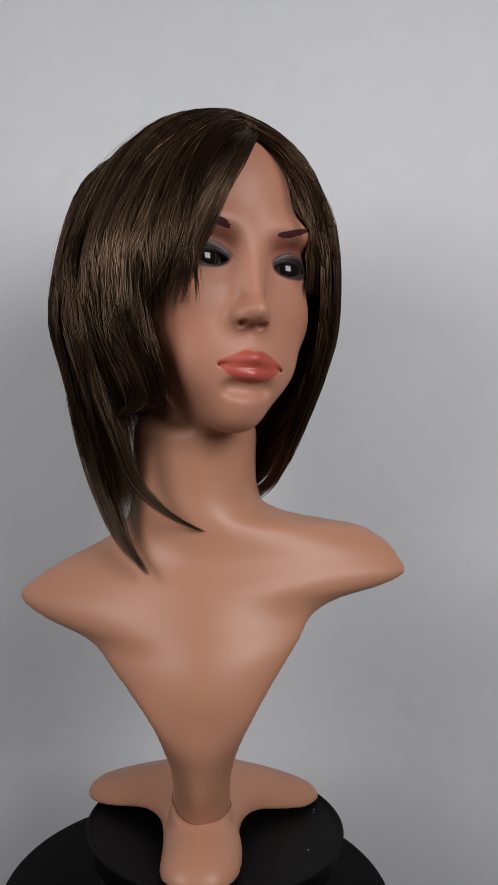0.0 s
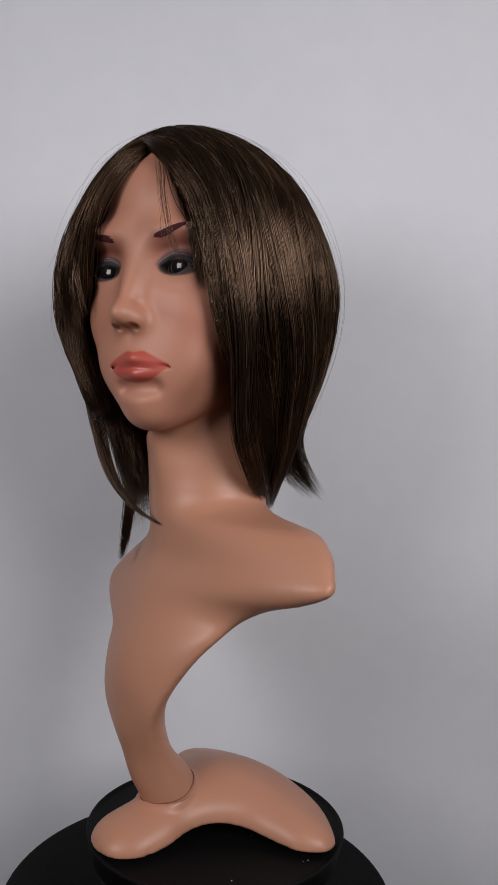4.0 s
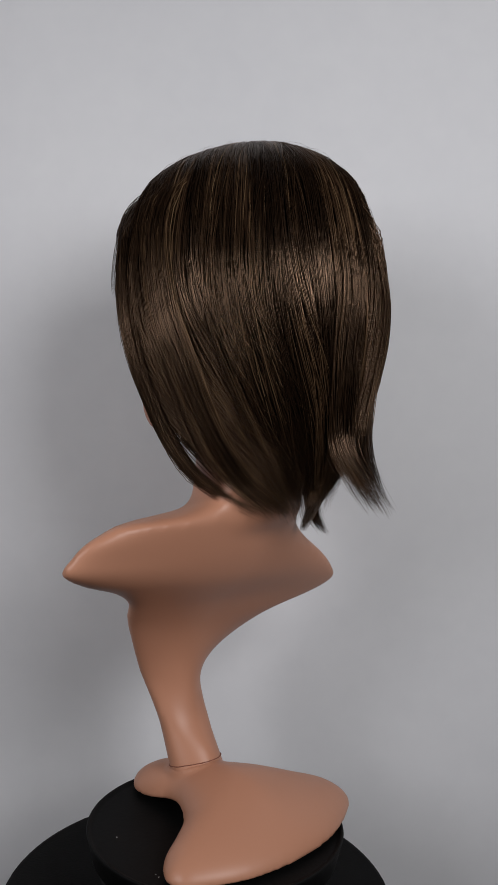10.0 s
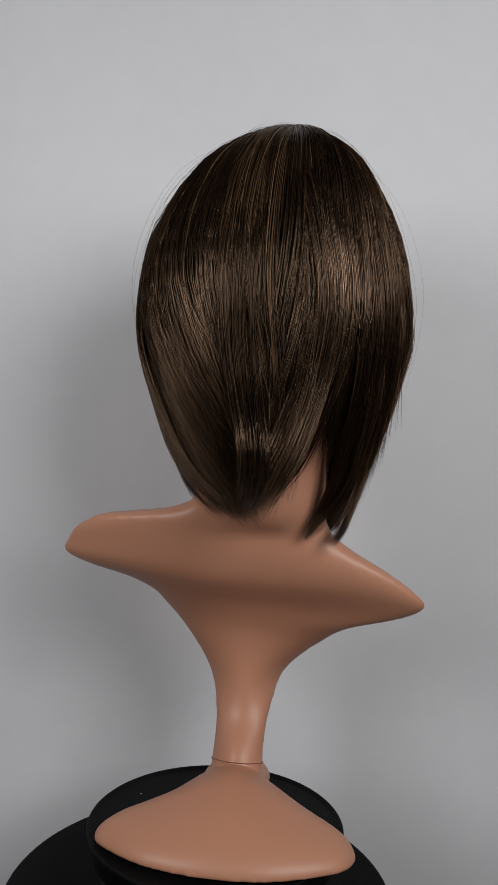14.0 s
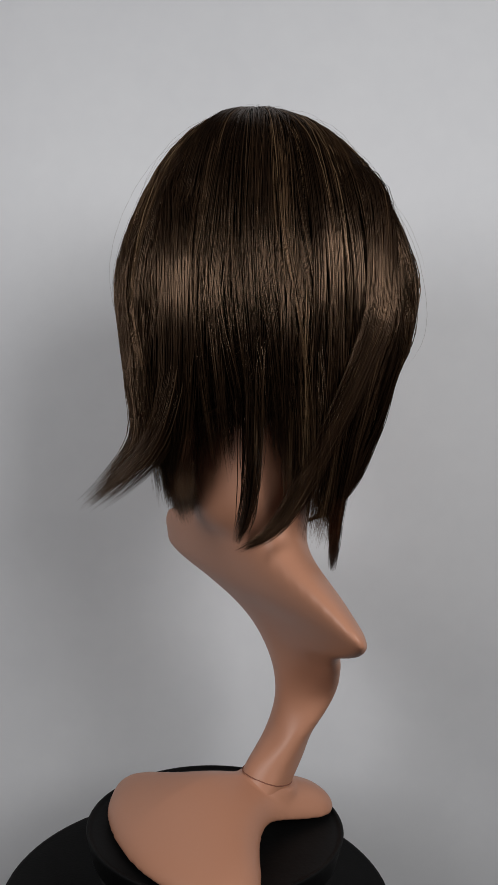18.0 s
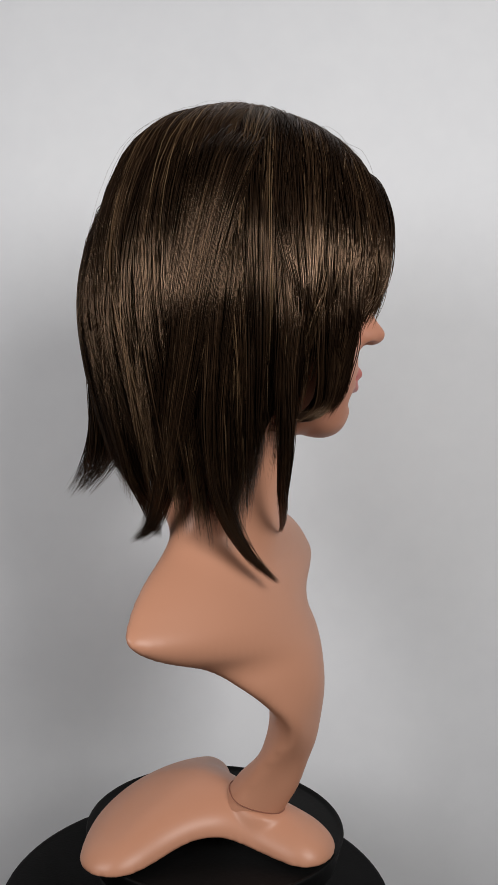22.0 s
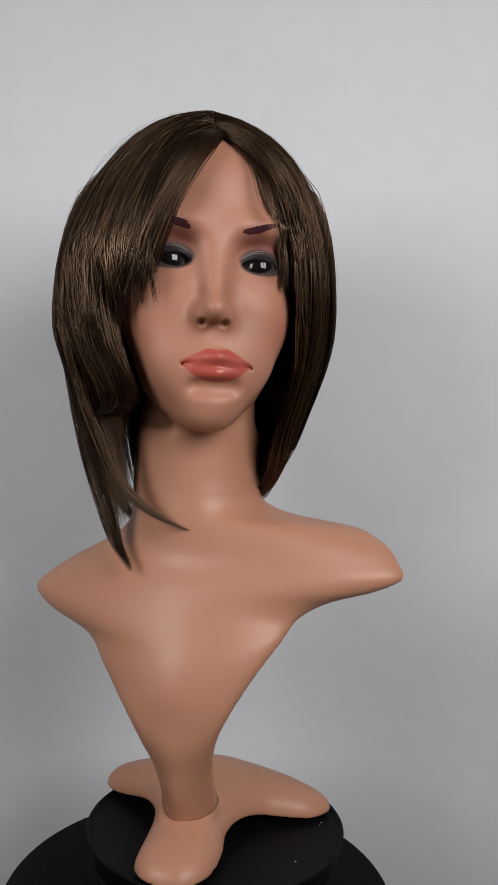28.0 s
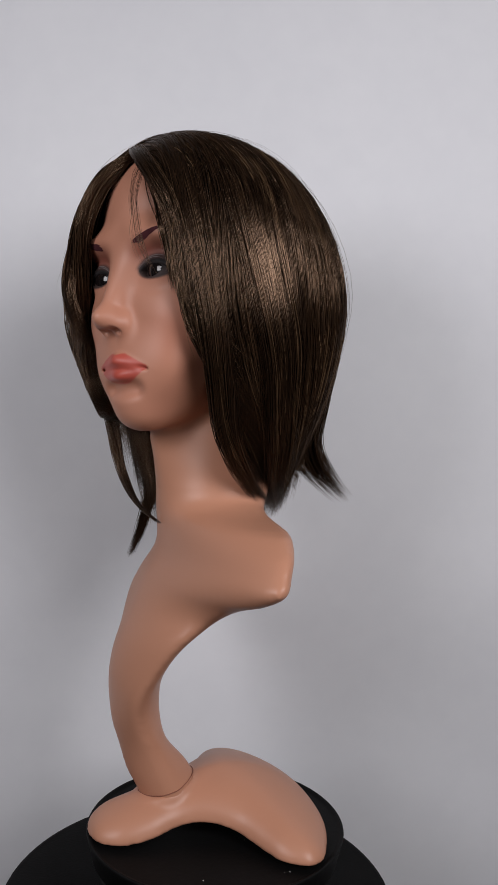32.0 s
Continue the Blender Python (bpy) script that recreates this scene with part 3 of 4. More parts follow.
# by the angle at mid height: tip height, tip angle, flare of the tip, how close the hair lies
TIPZ = curve([(-145, 0.262), (-125, 0.240), (-112, 0.230), (-95, 0.230), (-88, 0.240), (-82, 0.266), (-76, 0.296), (-70, 0.302), (-66, 0.316), (-58, 0.345), (-50, 0.366), (-46, 0.374), (-36, 0.372), (-24, 0.380), (-16, 0.40), (0, 0.42), (24, 0.412), (31, 0.394), (34, 0.320), (38, 0.266), (45, 0.250), (54, 0.246), (70, 0.244), (95, 0.242), (120, 0.244), (140, 0.252), (160, 0.256), (180, 0.256), (190, 0.276), (202, 0.280), (215, 0.262), (235, 0.240), (250, 0.230)])
TIPA = curve([(-145, -135), (-125, -118), (-112, -104), (-95, -86), (-88, -80), (-80, -70), (-70, -60), (-66, -64), (-58, -58), (-50, -52), (-46, -47), (-36, -39), (-24, -31), (-16, -22), (0, 8), (24, 29), (31, 36), (34, 60), (38, 100), (45, 118), (54, 124), (66, 135), (80, 142), (95, 147), (112, 155), (140, 161), (165, 160), (178, 163), (190, 194), (202, 214), (215, 225), (250, 258)])
FLARE = curve([(-145, 0.07), (-125, 0.12), (-105, 0.06), (-60, -0.06), (0, 0.0), (60, -0.02), (110, -0.05), (138, 0.0), (150, 0.08), (165, 0.10), (178, 0.03), (195, -0.06), (215, 0.07), (235, 0.12), (255, 0.06)])
CLOSE = curve([(-145, 1.0), (-60, 1.0), (-46, 1.0), (-34, 1.0), (-28, 1.0), (-18, 0.985), (-10, 0.95), (0, 0.90), (15, 0.95), (21, 0.985), (27, 1.0), (33, 1.0), (40, 1.0), (52, 1.0), (70, 1.0), (250, 1.0)])


def strand(mid, root_b, depth, tipz, tipa, flare, n=20):
    """Points of hairs, one row a hair. mid and tipa in degrees."""
    lam = (depth * CLOSE(mid))[:, None]
    ph, pt = np.radians(mid)[:, None], np.radians(tipa)[:, None]
    side = np.where((mid[:, None] > 0) & (mid[:, None] < 178), 1.0, -1.0)
    ra, rb = -0.003 + 0.0007 * side, root_b[:, None]
    u = np.linspace(0, 1, n)[None]
    split = 0.5
    k = np.clip(u / split, 0, 1)
    k = 1 - (1 - k) ** 1.35
    rm = reach(ph, np.full_like(ph, ZM)) * lam
    a1, b1 = ra + (rm * np.sin(ph) - ra) * k, rb + (rm * np.cos(ph) - rb) * k
    bow = np.sin(math.pi * np.clip(u / split, 0, 1)) * 0.005
    an = np.arctan2(a1, b1)
    share = (np.hypot(a1, b1) + bow * 0.4) / (reach(an, np.full_like(an, ZM)) * lam)
    z1 = dome(an, share) - (1 - lam) * 0.055 - 0.0035 * np.exp(-(u / 0.06) ** 2) - 0.006 * np.exp(-(u / 0.16) ** 2) * np.clip((rb - 0.066) / 0.02, 0, 1)
    w = np.clip((u - split) / (1 - split), 0, 1)
    zs = z1[:, int(split * (n - 1)):int(split * (n - 1)) + 1]
    low = np.minimum(tipz, ZM - 0.035)
    z2 = zs + (low[:, None] - zs) * w
    bend = 1.15 + 2.5 * np.exp(-((mid[:, None] - 44) / 22) ** 2) + 1.2 * np.exp(-((mid[:, None] - 100) / 25) ** 2)
    p2 = ph + (pt - ph) * w ** bend
    lam2 = lam + (np.minimum(lam, 0.98) * 0.98 - lam) * w
    r2 = reach(p2, np.clip(z2, 0.181, CREST)) * lam2 * (1 + flare[:, None] * np.clip((w - 0.55) / 0.45, 0, 1) ** 1.7)
    top = u <= split
    P = np.stack([np.where(top, a1, r2 * np.sin(p2)), np.where(top, b1, r2 * np.cos(p2)), np.where(top, z1, z2)], 2)
    for _ in range(5):                               # no kink where the dome turns into the fall
        P[:, 1:-1] = 0.5 * P[:, 1:-1] + 0.25 * (P[:, :-2] + P[:, 2:])
    grid = np.linspace(0, 1, n)
    for i in np.nonzero(tipz > low + 1e-6)[0]:       # short hair ends on its way
        end = np.interp(-tipz[i], -P[i, :, 2], grid)
        P[i] = np.stack([np.interp(grid * end, grid, P[i, :, c]) for c in range(3)], 1)
    return P


def tubes(P, radius):
    """Three-sided tapered tubes along rows of points."""
    N, n, _ = P.shape
    T = np.gradient(P, axis=1)
    T /= np.linalg.norm(T, axis=2, keepdims=True) + 1e-12
    ref = P - np.array([0, 0, 0.40])
    B = np.cross(T, ref)
    B /= np.linalg.norm(B, axis=2, keepdims=True) + 1e-12
    C = np.cross(T, B)
    w = np.linspace(0, 1, n)[None, :, None]
    r = radius[:, None, None] * (0.75 + 0.25 * np.sin(np.pi * w) ** 0.5) * np.clip((1.02 - w) / 0.25, 0.12, 1)
    rings = np.stack([P + r * (math.cos(t) * B + math.sin(t) * C) for t in (0.5, 0.5 + math.tau / 3, 0.5 + 2 * math.tau / 3)], 2)
    v = rings.reshape(-1, 3)
    i = np.arange(N)[:, None, None] * (n * 3) + np.arange(n - 1)[None, :, None] * 3
    j = np.arange(3)[None, None]
    j2 = (j + 1) % 3
    q = np.stack([i + j, i + j2, i + 3 + j2, i + 3 + j], 3).reshape(-1, 4)
    return v, q


def mesh_of(name, v, q, mat, tone=None):
    x, y = from_head(v[:, 0], v[:, 1])
    v = np.stack([x, y, v[:, 2]], 1)
    me = bpy.data.meshes.new(name)
    me.vertices.add(len(v))
    me.vertices.foreach_set("co", v.ravel())
    me.loops.add(q.size)
    me.loops.foreach_set("vertex_index", q.ravel())
    me.polygons.add(len(q))
    me.polygons.foreach_set("loop_start", np.arange(0, q.size, 4))
    me.update(calc_edges=True)
    if tone is not None:
        me.attributes.new("tone", "FLOAT", "POINT").data.foreach_set("value", np.repeat(tone, len(v) // len(tone)).astype(np.float32))
    me.shade_smooth()
    me.materials.append(mat)
    return me


def hair_material(name, colours, rough):
    m = material(name, colours[0][1], rough)
    geo = node(m, "ShaderNodeAttribute")
    geo.attribute_name = "tone"
    ramp = node(m, "ShaderNodeValToRGB")
    e = ramp.color_ramp.elements
    e[0].position, e[0].color = colours[0][0], (*colours[0][1], 1)
    e[1].position, e[1].color = colours[-1][0], (*colours[-1][1], 1)
    for at, c in colours[1:-1]:
        e.new(at).color = (*c, 1)
    link(m, geo, "Fac", ramp, "Fac")
    link(m, ramp, "Color", bsdf(m), "Base Color")
    bsdf(m).inputs["Specular IOR Level"].default_value = 1.0
    bsdf(m).inputs["IOR"].default_value = 1.5
    bsdf(m).inputs["Specular Tint"].default_value = (1.0, 0.64, 0.42, 1)
    return m


M_HAIR = hair_material("brown_hair", [(0.0, (0.0040, 0.0021, 0.0012)), (0.38, (0.0085, 0.0044, 0.0024)), (0.62, (0.024, 0.0126, 0.0066)), (0.82, (0.064, 0.037, 0.0195)), (1.0, (0.17, 0.108, 0.058))], 0.28)
M_CAP = grain(material("wig_cap", (0.006, 0.004, 0.003), 0.95), 60.0, (0.003, 0.002, 0.0012), (0.006, 0.0038, 0.0022), 0.2)
bsdf(M_CAP).inputs["Specular IOR Level"].default_value = 0.05
M_LACE = grain(material("lace_strip", (0.30, 0.2, 0.15), 0.7), 300.0, (0.020, 0.014, 0.010), (0.045, 0.033, 0.026), 0.3)

bsdf(M_LACE).inputs["Specular IOR Level"].default_value = 0.1

wig = tagged(empty("wig", pose(0, 0, ZR)), "brown highlighted shoulder-length bob wig with parted fringe on the mannequin", "wig")
rng = np.random.default_rng(11)


def roots(mid):
    """Where on the parting a hair of that middle angle starts."""
    c = np.cos(np.radians(mid))
    return 0.020 + np.where(c > 0, 0.062, 0.056) * np.sign(c) * np.abs(c) ** 1.2


def sway(P, amount):
    n, m = P.shape[:2]
    w = np.linspace(0, 1, m)[None]
    f = rng.uniform(0, math.tau, (n, 3))
    loose = 0.6 + 3.2 * rng.random((n, 1)) ** 7
    s = amount * loose * (1.5 * w * np.sin(w * 6 + f[:, :1]) + 0.4 * np.sin(w * 13 + f[:, 1:2]) + 0.12 * np.sin(w * 29 + f[:, 2:]))
    an = np.arctan2(P[..., 0], P[..., 1])
    P[..., 0] += s * np.cos(an)
    P[..., 1] -= s * np.sin(an)
    lift = amount * 0.5 * loose * w * np.sin(w * 9 + f[:, 1:2])
    P[..., 0] += lift * np.sin(an)
    P[..., 1] += lift * np.cos(an)
    return P


def clear_of_neck(P):
    """Keeps the hair outside the neck and the head."""
    x, y = from_head(P[..., 0], P[..., 1])
    low = P[..., 2] < 0.345
    u = np.clip((P[..., 2] - 0.22) / 0.14, 0, 1)
    dx, dy = x + 0.0265 + 0.002 * u, y + 0.007 - 0.010 * u
    d = np.hypot(dx / 0.0475, dy / 0.044)
    k = np.where(low & (d < 1), 1 / np.maximum(d, 0.2), 1.0) - 1
    a, b = to_head(x + dx * k, y + dy * k)
    P[..., 0], P[..., 1] = a, b
    for _ in range(2):
        x, y = from_head(P[..., 0], P[..., 1])
        f = head_field(x, y, P[..., 2])
        c = P - np.array([0, 0, 0.41])
        c /= np.linalg.norm(c, axis=2, keepdims=True) + 1e-9
        P = P + c * np.where(P[..., 2] > 0.335, np.clip(0.0022 - f, 0, 0.012), 0)[..., None]
    return P


def hair(name, P, thick, label="", tone=0.45):
    P = clear_of_neck(P)
    tone = np.clip(tone * 0.54 + 0.38 * rng.random(len(P)) ** 1.3 + 0.24 * (rng.random(len(P)) > 0.94), 0, 1)
    v, q = tubes(P, thick)
    ob = new(name, mesh_of(name, v, q, M_HAIR, tone))
    ob.parent = wig
    return tagged(ob, label, kind="stuff")


def locks(name, lo, hi, count, clumps, thick=0.00036, inner=0.86, zvar=0.019, stray=0.020, label=""):
    cm = lo + (np.arange(clumps) + rng.random(clumps)) * (hi - lo) / clumps
    cz, ca, cf = np.clip(rng.normal(0.003, zvar, clumps), -0.008, 0.03), rng.normal(0, 4.2, clumps), rng.normal(0, 0.02, clumps)
    cd = rng.uniform(0, 0.034, clumps)
    ctone = np.where(rng.random(clumps) > 0.80, rng.uniform(0.85, 1.25, clumps), 0.75 * rng.random(clumps))
    k = rng.integers(0, clumps, count)
    spread = (hi - lo) / clumps * 1.3 + 0.8
    off = rng.normal(0, 0.6, count) * spread
    mid = np.clip(cm[k] + off, lo, hi)
    depth = 1 - (1 - inner) * rng.random(count) ** 1.6 - cd[k]
    depth = np.maximum(depth, np.where(np.abs(mid) < 66, 0.945 + 0.02 * rng.random(count), 0.0))     # the brow stays free of inner hair
    tipz = TIPZ(mid) * 0.5 + TIPZ(cm[k]) * 0.5 + cz[k] + np.abs(rng.normal(0, stray, count)) + (1 - depth) * 0.05
    tipa = TIPA(cm[k]) + ca[k] + off * 0.30
    flare = FLARE(cm[k]) + cf[k] + rng.normal(0, 0.03, count)
    rb = roots(mid) + rng.normal(0, 0.010, count)
    P = strand(mid, np.clip(rb, -0.040, 0.083), depth, tipz, tipa, flare)
    # each lock rolls in and out on its way
    w = np.linspace(0, 1, P.shape[1])[None]
    f, g = 2.2 * np.sin(cm * 0.11) + cm * 0.3 + rng.normal(0, 0.8, clumps), rng.uniform(5, 9, clumps)
    roll = rng.uniform(0.0008, 0.0042, clumps) * (0.35 if hi - lo < 50 else 1.0)
    wave = (roll[k][:, None] * np.sin(w * g[k][:, None] + f[k][:, None]) - 0.5 * roll[k][:, None]) * np.clip(w * 2.2, 0, 1)
    an = np.arctan2(P[..., 0], P[..., 1])
    P[..., 0] += wave * np.sin(an)
    P[..., 1] += wave * np.cos(an)
    turn = rng.normal(0, 0.0028, clumps)
    side = turn[k][:, None] * np.sin(w * 0.8 * g[k][:, None] + f[k][:, None] * 2) * np.clip(w * 1.6, 0, 1)
    P[..., 0] += side * np.cos(an)
    P[..., 1] -= side * np.sin(an)
    return hair(name, sway(P, 0.0009), thick * rng.uniform(0.55, 1.3, count), label, ctone[k])


def within(P, proud, above, dive):
    """Keeps a lock inside the wig's outline, or a little proud of it, from a height upwards; its roots dive under."""
    an, r, z = np.arctan2(P[..., 0], P[..., 1]), np.hypot(P[..., 0], P[..., 1]), P[..., 2]
    mid = np.minimum(z, ZM)
    root = np.exp(-(np.linspace(0, 1, P.shape[1]) / 0.10) ** 2)[None]
    lo, hi = np.full(z.shape, 0.4), np.full(z.shape, 1.0)
    for _ in range(14):
        k = 0.5 * (lo + hi)
        inside = r * k <= reach(an, np.clip(mid + (z - mid) * k, 0.181, CREST - 0.0005))
        lo, hi = np.where(inside, k, lo), np.where(inside, hi, k)
    k = np.minimum(lo * proud, 1.0) * (1 - dive * root)
    fade = np.clip((z - above) / 0.10, 0, 1)
    k = 1 + (k - 1) * fade * fade * (3 - 2 * fade)
    P[..., 0], P[..., 1], P[..., 2] = P[..., 0] * k, P[..., 1] * k, mid + (z - mid) * k
    return P


def guided(name, guide, count, width, thick=0.00031, label="", taper=0.25, n=20, amount=0.0008, loose=False, short=0.07, proud=1.0, tone=0.45, dive=0.10):
    """A lock along a guide, drawn together towards its tip."""
    g = np.array(guide)
    t = np.linspace(0, 1, len(g))
    f = [curve(np.stack([t, g[:, i]], 1)) for i in range(3)]
    end = 1 - np.abs(rng.normal(0, short, count))
    u = np.linspace(0, 1, n)[None] * end[:, None]
    P = np.stack([f[i](u) for i in range(3)], 2)
    clumps = max(3, count // 16)
    own = rng.integers(0, clumps, count)
    o = (rng.normal(0, 0.9, (clumps, 3))[own] + rng.normal(0, 0.35, (count, 3))) * np.array([width, width, width * 0.5])
    shape = (1 - (1 - taper) * np.linspace(0, 1, n) ** 1.2)[None, :, None]
    P = P + o[:, None] * shape
    w = np.linspace(0, 1, n)[None]
    roll = (rng.uniform(0.0004, 0.0020, clumps)[own][:, None] * np.sin(w * rng.uniform(5, 10, clumps)[own][:, None] + rng.uniform(0, math.tau, clumps)[own][:, None]))
    an = np.arctan2(P[..., 0], P[..., 1])
    P[..., 0] += roll * np.sin(an)
    P[..., 1] += roll * np.cos(an)
    P = within(P, proud - 0.055 * rng.random((count, 1)) ** 1.4, 0.27 if loose else 0.10, dive)
    return hair(name, sway(P, amount), thick * rng.uniform(0.55, 1.3, count), label, tone + 0.28 * rng.normal(0, 1, clumps)[own])


def sheet(name, lo, hi, depth, lift, steps):
    mid = np.linspace(lo, hi, steps)
    P = strand(mid, np.clip(roots(mid), -0.040, 0.070), np.full(steps, depth), TIPZ(mid) + lift, TIPA(mid), FLARE(mid) * 0.3)
    P = clear_of_neck(P)
    n = P.shape[1]
    i = np.arange(steps - 1)[:, None] * n + np.arange(n - 1)[None]
    q = np.stack([i, i + 1, i + n + 1, i + n], 2).reshape(-1, 4)
    ob = new(name, mesh_of(name, P.reshape(-1, 3), q, M_CAP))
    ob.parent = wig
    return ob


sheet("cap_left", 34, 150, 0.90, 0.045, 60)
sheet("cap_back", 150, 222, 0.90, 0.045, 40)
sheet("cap_right", -138, -36, 0.90, 0.045, 60)
locks("fringe", -60, -25, 1700, 52, zvar=0.007, stray=0.012, label="side-swept fringe over the brow")
locks("front_wisp", 31, 42, 800, 22, zvar=0.005, label="thin parted front wisps")
guided("face_lock", [(-0.050, 0.060, 0.500), (-0.074, 0.070, 0.445), (-0.080, 0.070, 0.400), (-0.075, 0.071, 0.367), (-0.067, 0.071, 0.345), (-0.059, 0.068, 0.330), (-0.055, 0.061, 0.3185)], 850, 0.0060, label="curved lock framing the cheek", taper=0.75, short=0.14)
guided("cheek_curl", [(-0.076, 0.052, 0.470), (-0.082, 0.056, 0.410), (-0.079, 0.060, 0.366), (-0.069, 0.064, 0.341), (-0.061, 0.061, 0.326), (-0.063, 0.051, 0.3170), (-0.071, 0.041, 0.3150)], 480, 0.0042, label="ends of the cheek lock curling back under", taper=0.8, short=0.12)
locks("side_hair_left", 36, 112, 3800, 64, inner=0.74)
locks("back_hair", 86, 220, 5000, 84, inner=0.80)
locks("side_hair_right", -145, -52, 4200, 64, zvar=0.019, inner=0.76)
guided("neck_lock", [(-0.080, 0.022, 0.47), (-0.100, 0.032, 0.385), (-0.090, 0.033, 0.335), (-0.072, 0.035, 0.298), (-0.056, 0.035, 0.266), (-0.033, 0.038, 0.245), (-0.0056, 0.0385, 0.2318)], 240, 0.0048, label="thin lock curling across the neck", taper=0.12, loose=True, tone=0.28)
guided("shoulder_lock", [(-0.074, -0.006, 0.495), (-0.107, -0.012, 0.410), (-0.098, -0.015, 0.352), (-0.081, -0.014, 0.299), (-0.068, -0.006, 0.257), (-0.057, 0.012, 0.224), (-0.0448, 0.0353, 0.2012)], 480, 0.0068, label="long pointed lock reaching the shoulder", taper=0.15, loose=True, tone=0.28, short=0.12)
guided("swept_lock", [(-0.050, 0.000, 0.522), (-0.093, -0.018, 0.470), (-0.106, -0.028, 0.420), (-0.104, -0.034, 0.372), (-0.087, -0.040, 0.322), (-0.067, -0.047, 0.275), (-0.047, -0.055, 0.240), (-0.027, -0.069, 0.224)], 720, 0.0085, label="broad lock swept back across the side", taper=0.22, proud=1.015, short=0.17, tone=0.52)
guided("nape_sweep", [(0.010, -0.075, 0.512), (0.001, -0.110, 0.440), (-0.004, -0.114, 0.395), (-0.002, -0.109, 0.354), (0.006, -0.099, 0.314), (0.018, -0.086, 0.281), (0.040, -0.064, 0.247)], 420, 0.0080, label="lock swept over the nape", taper=0.5, proud=1.025, short=0.14, tone=0.58)
guided("flicked_lock", [(0.014, -0.070, 0.515), (0.008, -0.109, 0.440), (0.004, -0.113, 0.395), (0.007, -0.108, 0.345), (0.020, -0.101, 0.303), (0.036, -0.106, 0.276), (0.056, -0.122, 0.252)], 340, 0.0075, label="outward-flicked lock at the nape", taper=0.6, loose=True, short=0.14, tone=0.55)
guided("flicked_lock", [(0.040, -0.070, 0.505), (0.060, -0.096, 0.429), (0.060, -0.096, 0.375), (0.052, -0.092, 0.332), (0.046, -0.093, 0.300), (0.049, -0.105, 0.275), (0.060, -0.123, 0.252)], 340, 0.0075, label="outward-flicked lock at the nape", taper=0.6, loose=True, short=0.14, tone=0.5)
guided("side_wing", [(0.050, 0.036, 0.520), (0.093, 0.048, 0.450), (0.103, 0.037, 0.395), (0.099, 0.018, 0.350), (0.086, 0.001, 0.308), (0.066, -0.021, 0.270), (0.042, -0.054, 0.243)], 560, 0.0095, label="smooth wing of hair swept back over the side", taper=0.5, proud=1.010, short=0.14, tone=0.52)
guided("side_edge", [(0.036, 0.074, 0.512), (0.072, 0.083, 0.440), (0.080, 0.073, 0.385), (0.077, 0.060, 0.343), (0.069, 0.041, 0.301), (0.066, 0.012, 0.268), (0.051, -0.034, 0.243)], 420, 0.0060, label="front edge of the side hair swept back", taper=0.6, short=0.16, tone=0.6)
guided("fringe_edge", [(-0.002, 0.0910, 0.512), (-0.018, 0.1030, 0.487), (-0.034, 0.1065, 0.457), (-0.044, 0.1020, 0.432), (-0.051, 0.0955, 0.409), (-0.057, 0.0890, 0.389)], 330, 0.0034, dive=0.05, label="edge of the fringe along the forehead", taper=1.4, loose=True, short=0.12, tone=0.5)
guided("parting_edge", [(0.003, 0.0890, 0.512), (0.028, 0.0970, 0.490), (0.048, 0.0955, 0.463), (0.058, 0.0900, 0.432), (0.062, 0.0820, 0.400)], 220, 0.0034, dive=0.02, label="edge of the parted hair along the forehead", taper=1.2, loose=True, short=0.12, tone=0.5)
guided("nape_lock", [(-0.042, -0.074, 0.46), (-0.044, -0.084, 0.36), (-0.040, -0.074, 0.29), (-0.028, -0.060, 0.25), (-0.0138, -0.0518, 0.226)], 200, 0.006, label="lock swept in at the nape", taper=0.35)
guided("outer_wisp", [(-0.001, 0.072, 0.514), (0.020, 0.098, 0.482), (0.031, 0.1095, 0.455), (0.036, 0.1115, 0.437), (0.040, 0.106, 0.420), (0.043, 0.097, 0.407)], 22, 0.0026, thick=0.00011, label="few wisps bowed away from the brow", taper=1.0, loose=True)
guided("brow_wisp", [(0.004, 0.064, 0.518), (0.024, 0.083, 0.484), (0.041, 0.089, 0.452), (0.0475, 0.0885, 0.425), (0.049, 0.083, 0.4006)], 90, 0.0022, label="thin dark wisp beside the brow", taper=0.6)


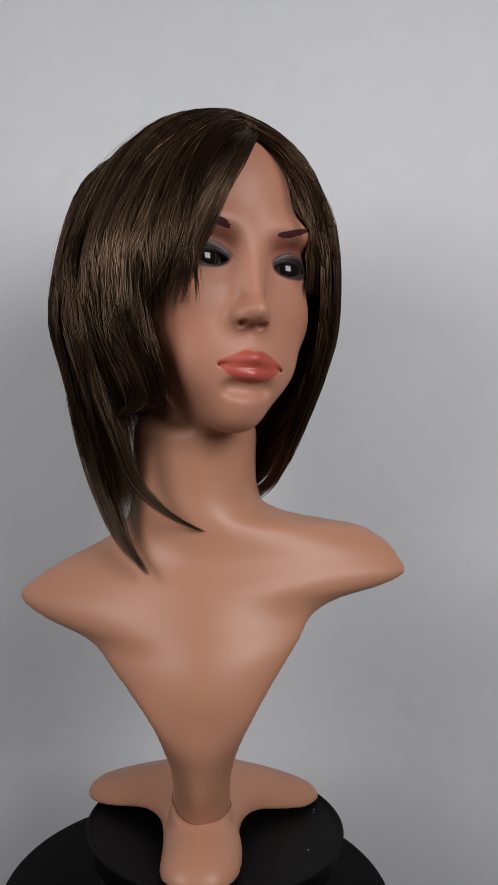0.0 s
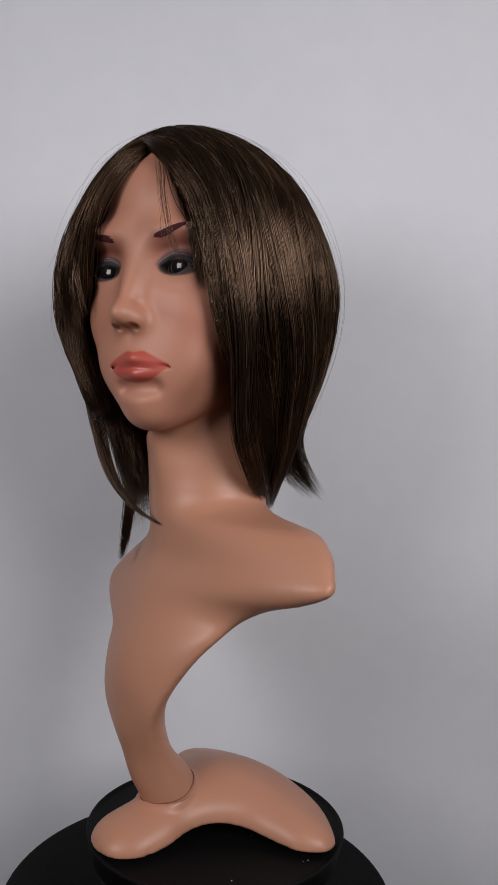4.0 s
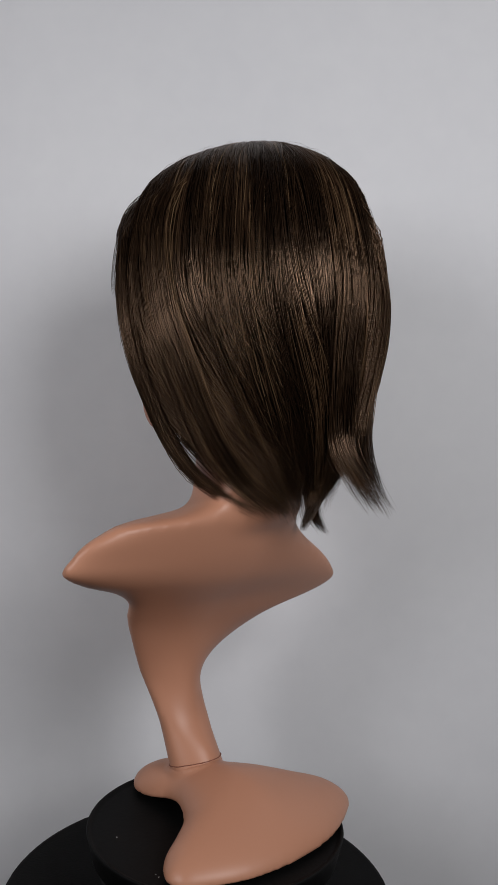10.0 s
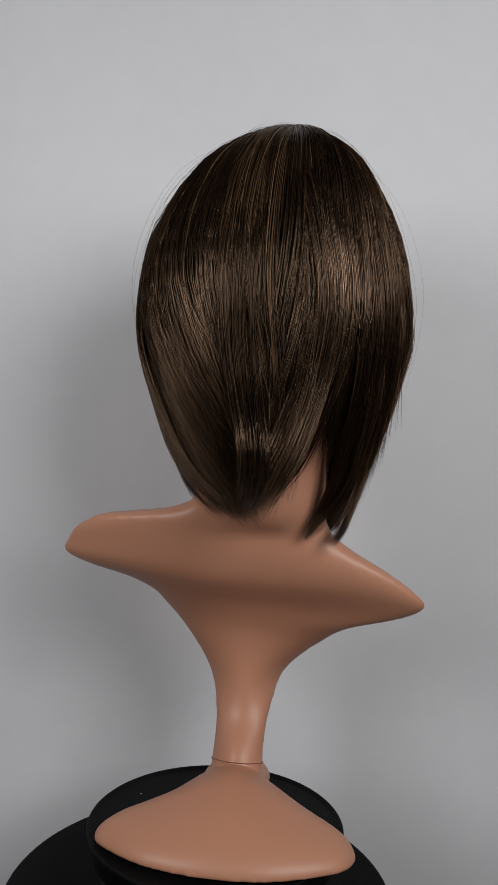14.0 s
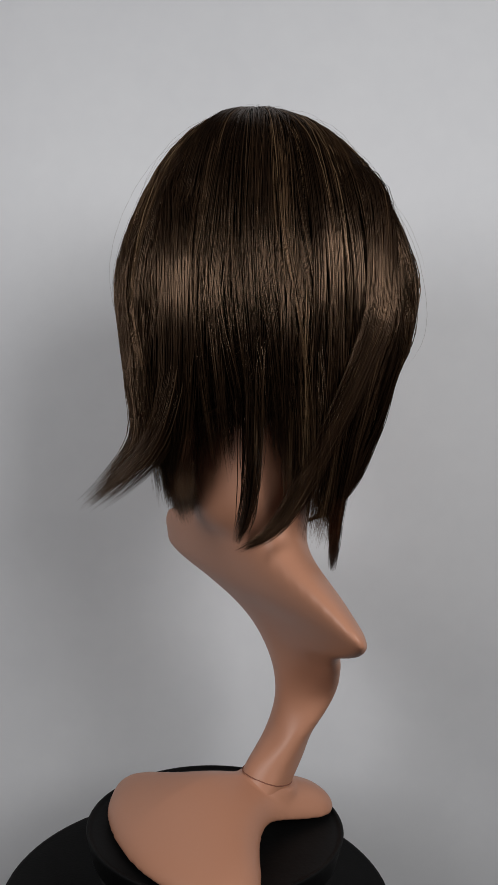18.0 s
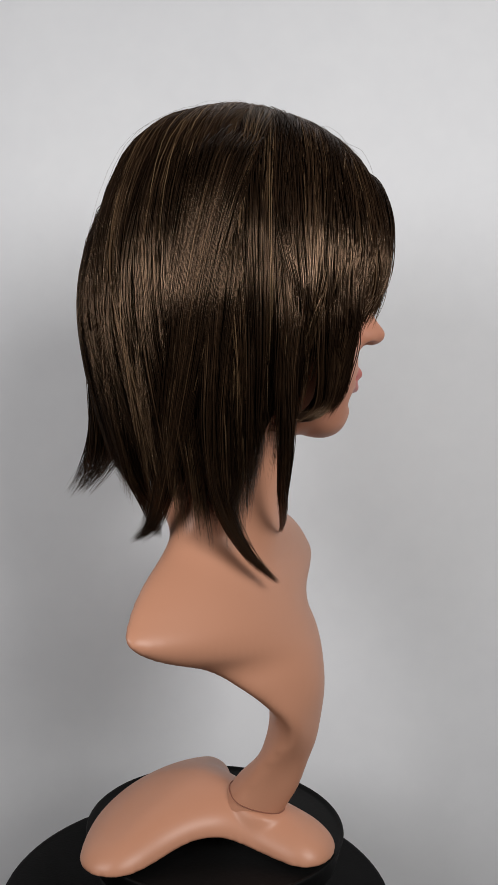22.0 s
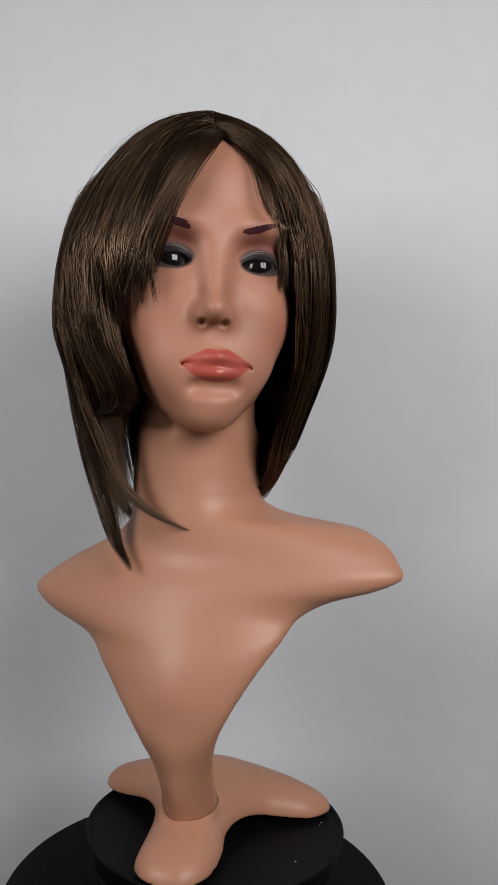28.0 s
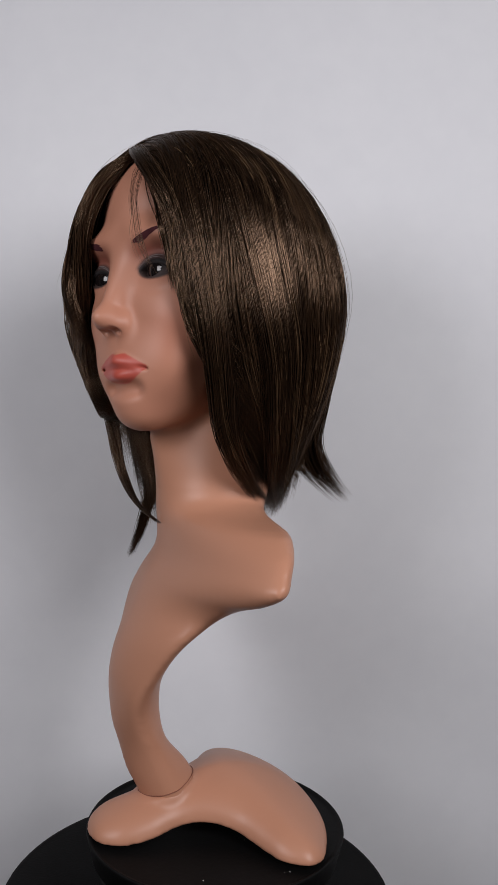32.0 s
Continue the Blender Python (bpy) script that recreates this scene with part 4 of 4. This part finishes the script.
def under_hair(lo, hi, count, inner=0.925, outer=0.955):
    """An even layer below the locks, its low tone standing in for shade in the gaps."""
    mid = rng.uniform(lo, hi, count)
    depth = rng.uniform(inner, outer, count)
    P = strand(mid, np.clip(roots(mid) + rng.normal(0, 0.01, count), -0.04, 0.078), depth, TIPZ(mid) + 0.012 + np.abs(rng.normal(0, 0.014, count)), TIPA(mid) + rng.normal(0, 2, count), FLARE(mid) * 0.5)
    return hair("under_hair", sway(P, 0.0008), rng.uniform(0.00014, 0.00026, count), "even layer of hair under the locks, toned dark as shade in the gaps", 0.2)


under_hair(36, 222, 2400)
under_hair(-140, -60, 1100)
under_hair(-140, -84, 700, 0.72, 0.92)
bm = bmesh.new()
strip = []
for i in range(15):
    bb = 0.072 - 0.105 * i / 14
    zz = float(dome(np.array([0.0 if bb > 0 else math.pi]), np.array([abs(bb) / (0.1145 if bb > 0 else 0.1165)]))[0]) - 0.0045
    strip.append([bm.verts.new((*from_head(-0.003 + da, bb), zz - dz)) for da, dz in ((-0.003, 0.0008), (0, 0), (0.003, 0.0008))])
for p, q in zip(strip, strip[1:]):
    for i in (0, 1):
        bm.faces.new((p[i], p[i + 1], q[i + 1], q[i]))
part("parting_strip", bm, M_LACE, wig, "dark lace strip along the parting")


def flyaways(count):
    """Single loose hairs that stand off the wig."""
    mid = rng.uniform(-130, 225, count)
    mid = np.where(np.abs(mid) < 36, mid + 90, mid)
    P = strand(mid, np.clip(roots(mid), -0.04, 0.078), np.full(count, 1.005), TIPZ(mid) + rng.uniform(-0.01, 0.08, count), TIPA(mid) + rng.normal(0, 9, count), FLARE(mid) + rng.normal(0.01, 0.03, count))
    m = P.shape[1]
    w = np.linspace(0, 1, m)[None]
    c = P - np.array([0, 0, 0.42])
    c /= np.linalg.norm(c, axis=2, keepdims=True)
    out = 0.011 * rng.random((count, 1)) ** 2 * np.sin(np.pi * w * rng.uniform(0.5, 1.3, (count, 1))) ** 2
    return hair("stray_hairs", sway(P + c * out[..., None], 0.0040), rng.uniform(0.00005, 0.00009, count), "single loose hairs standing off")


flyaways(44)


def motions():
    rows = [(t, pose(0, 0, ZR, 0, 0, RATE * t)) for t in range(0, 33, 2)]
    for thing in (turntable, mannequin, wig):
        walk(thing, rows)


motions()
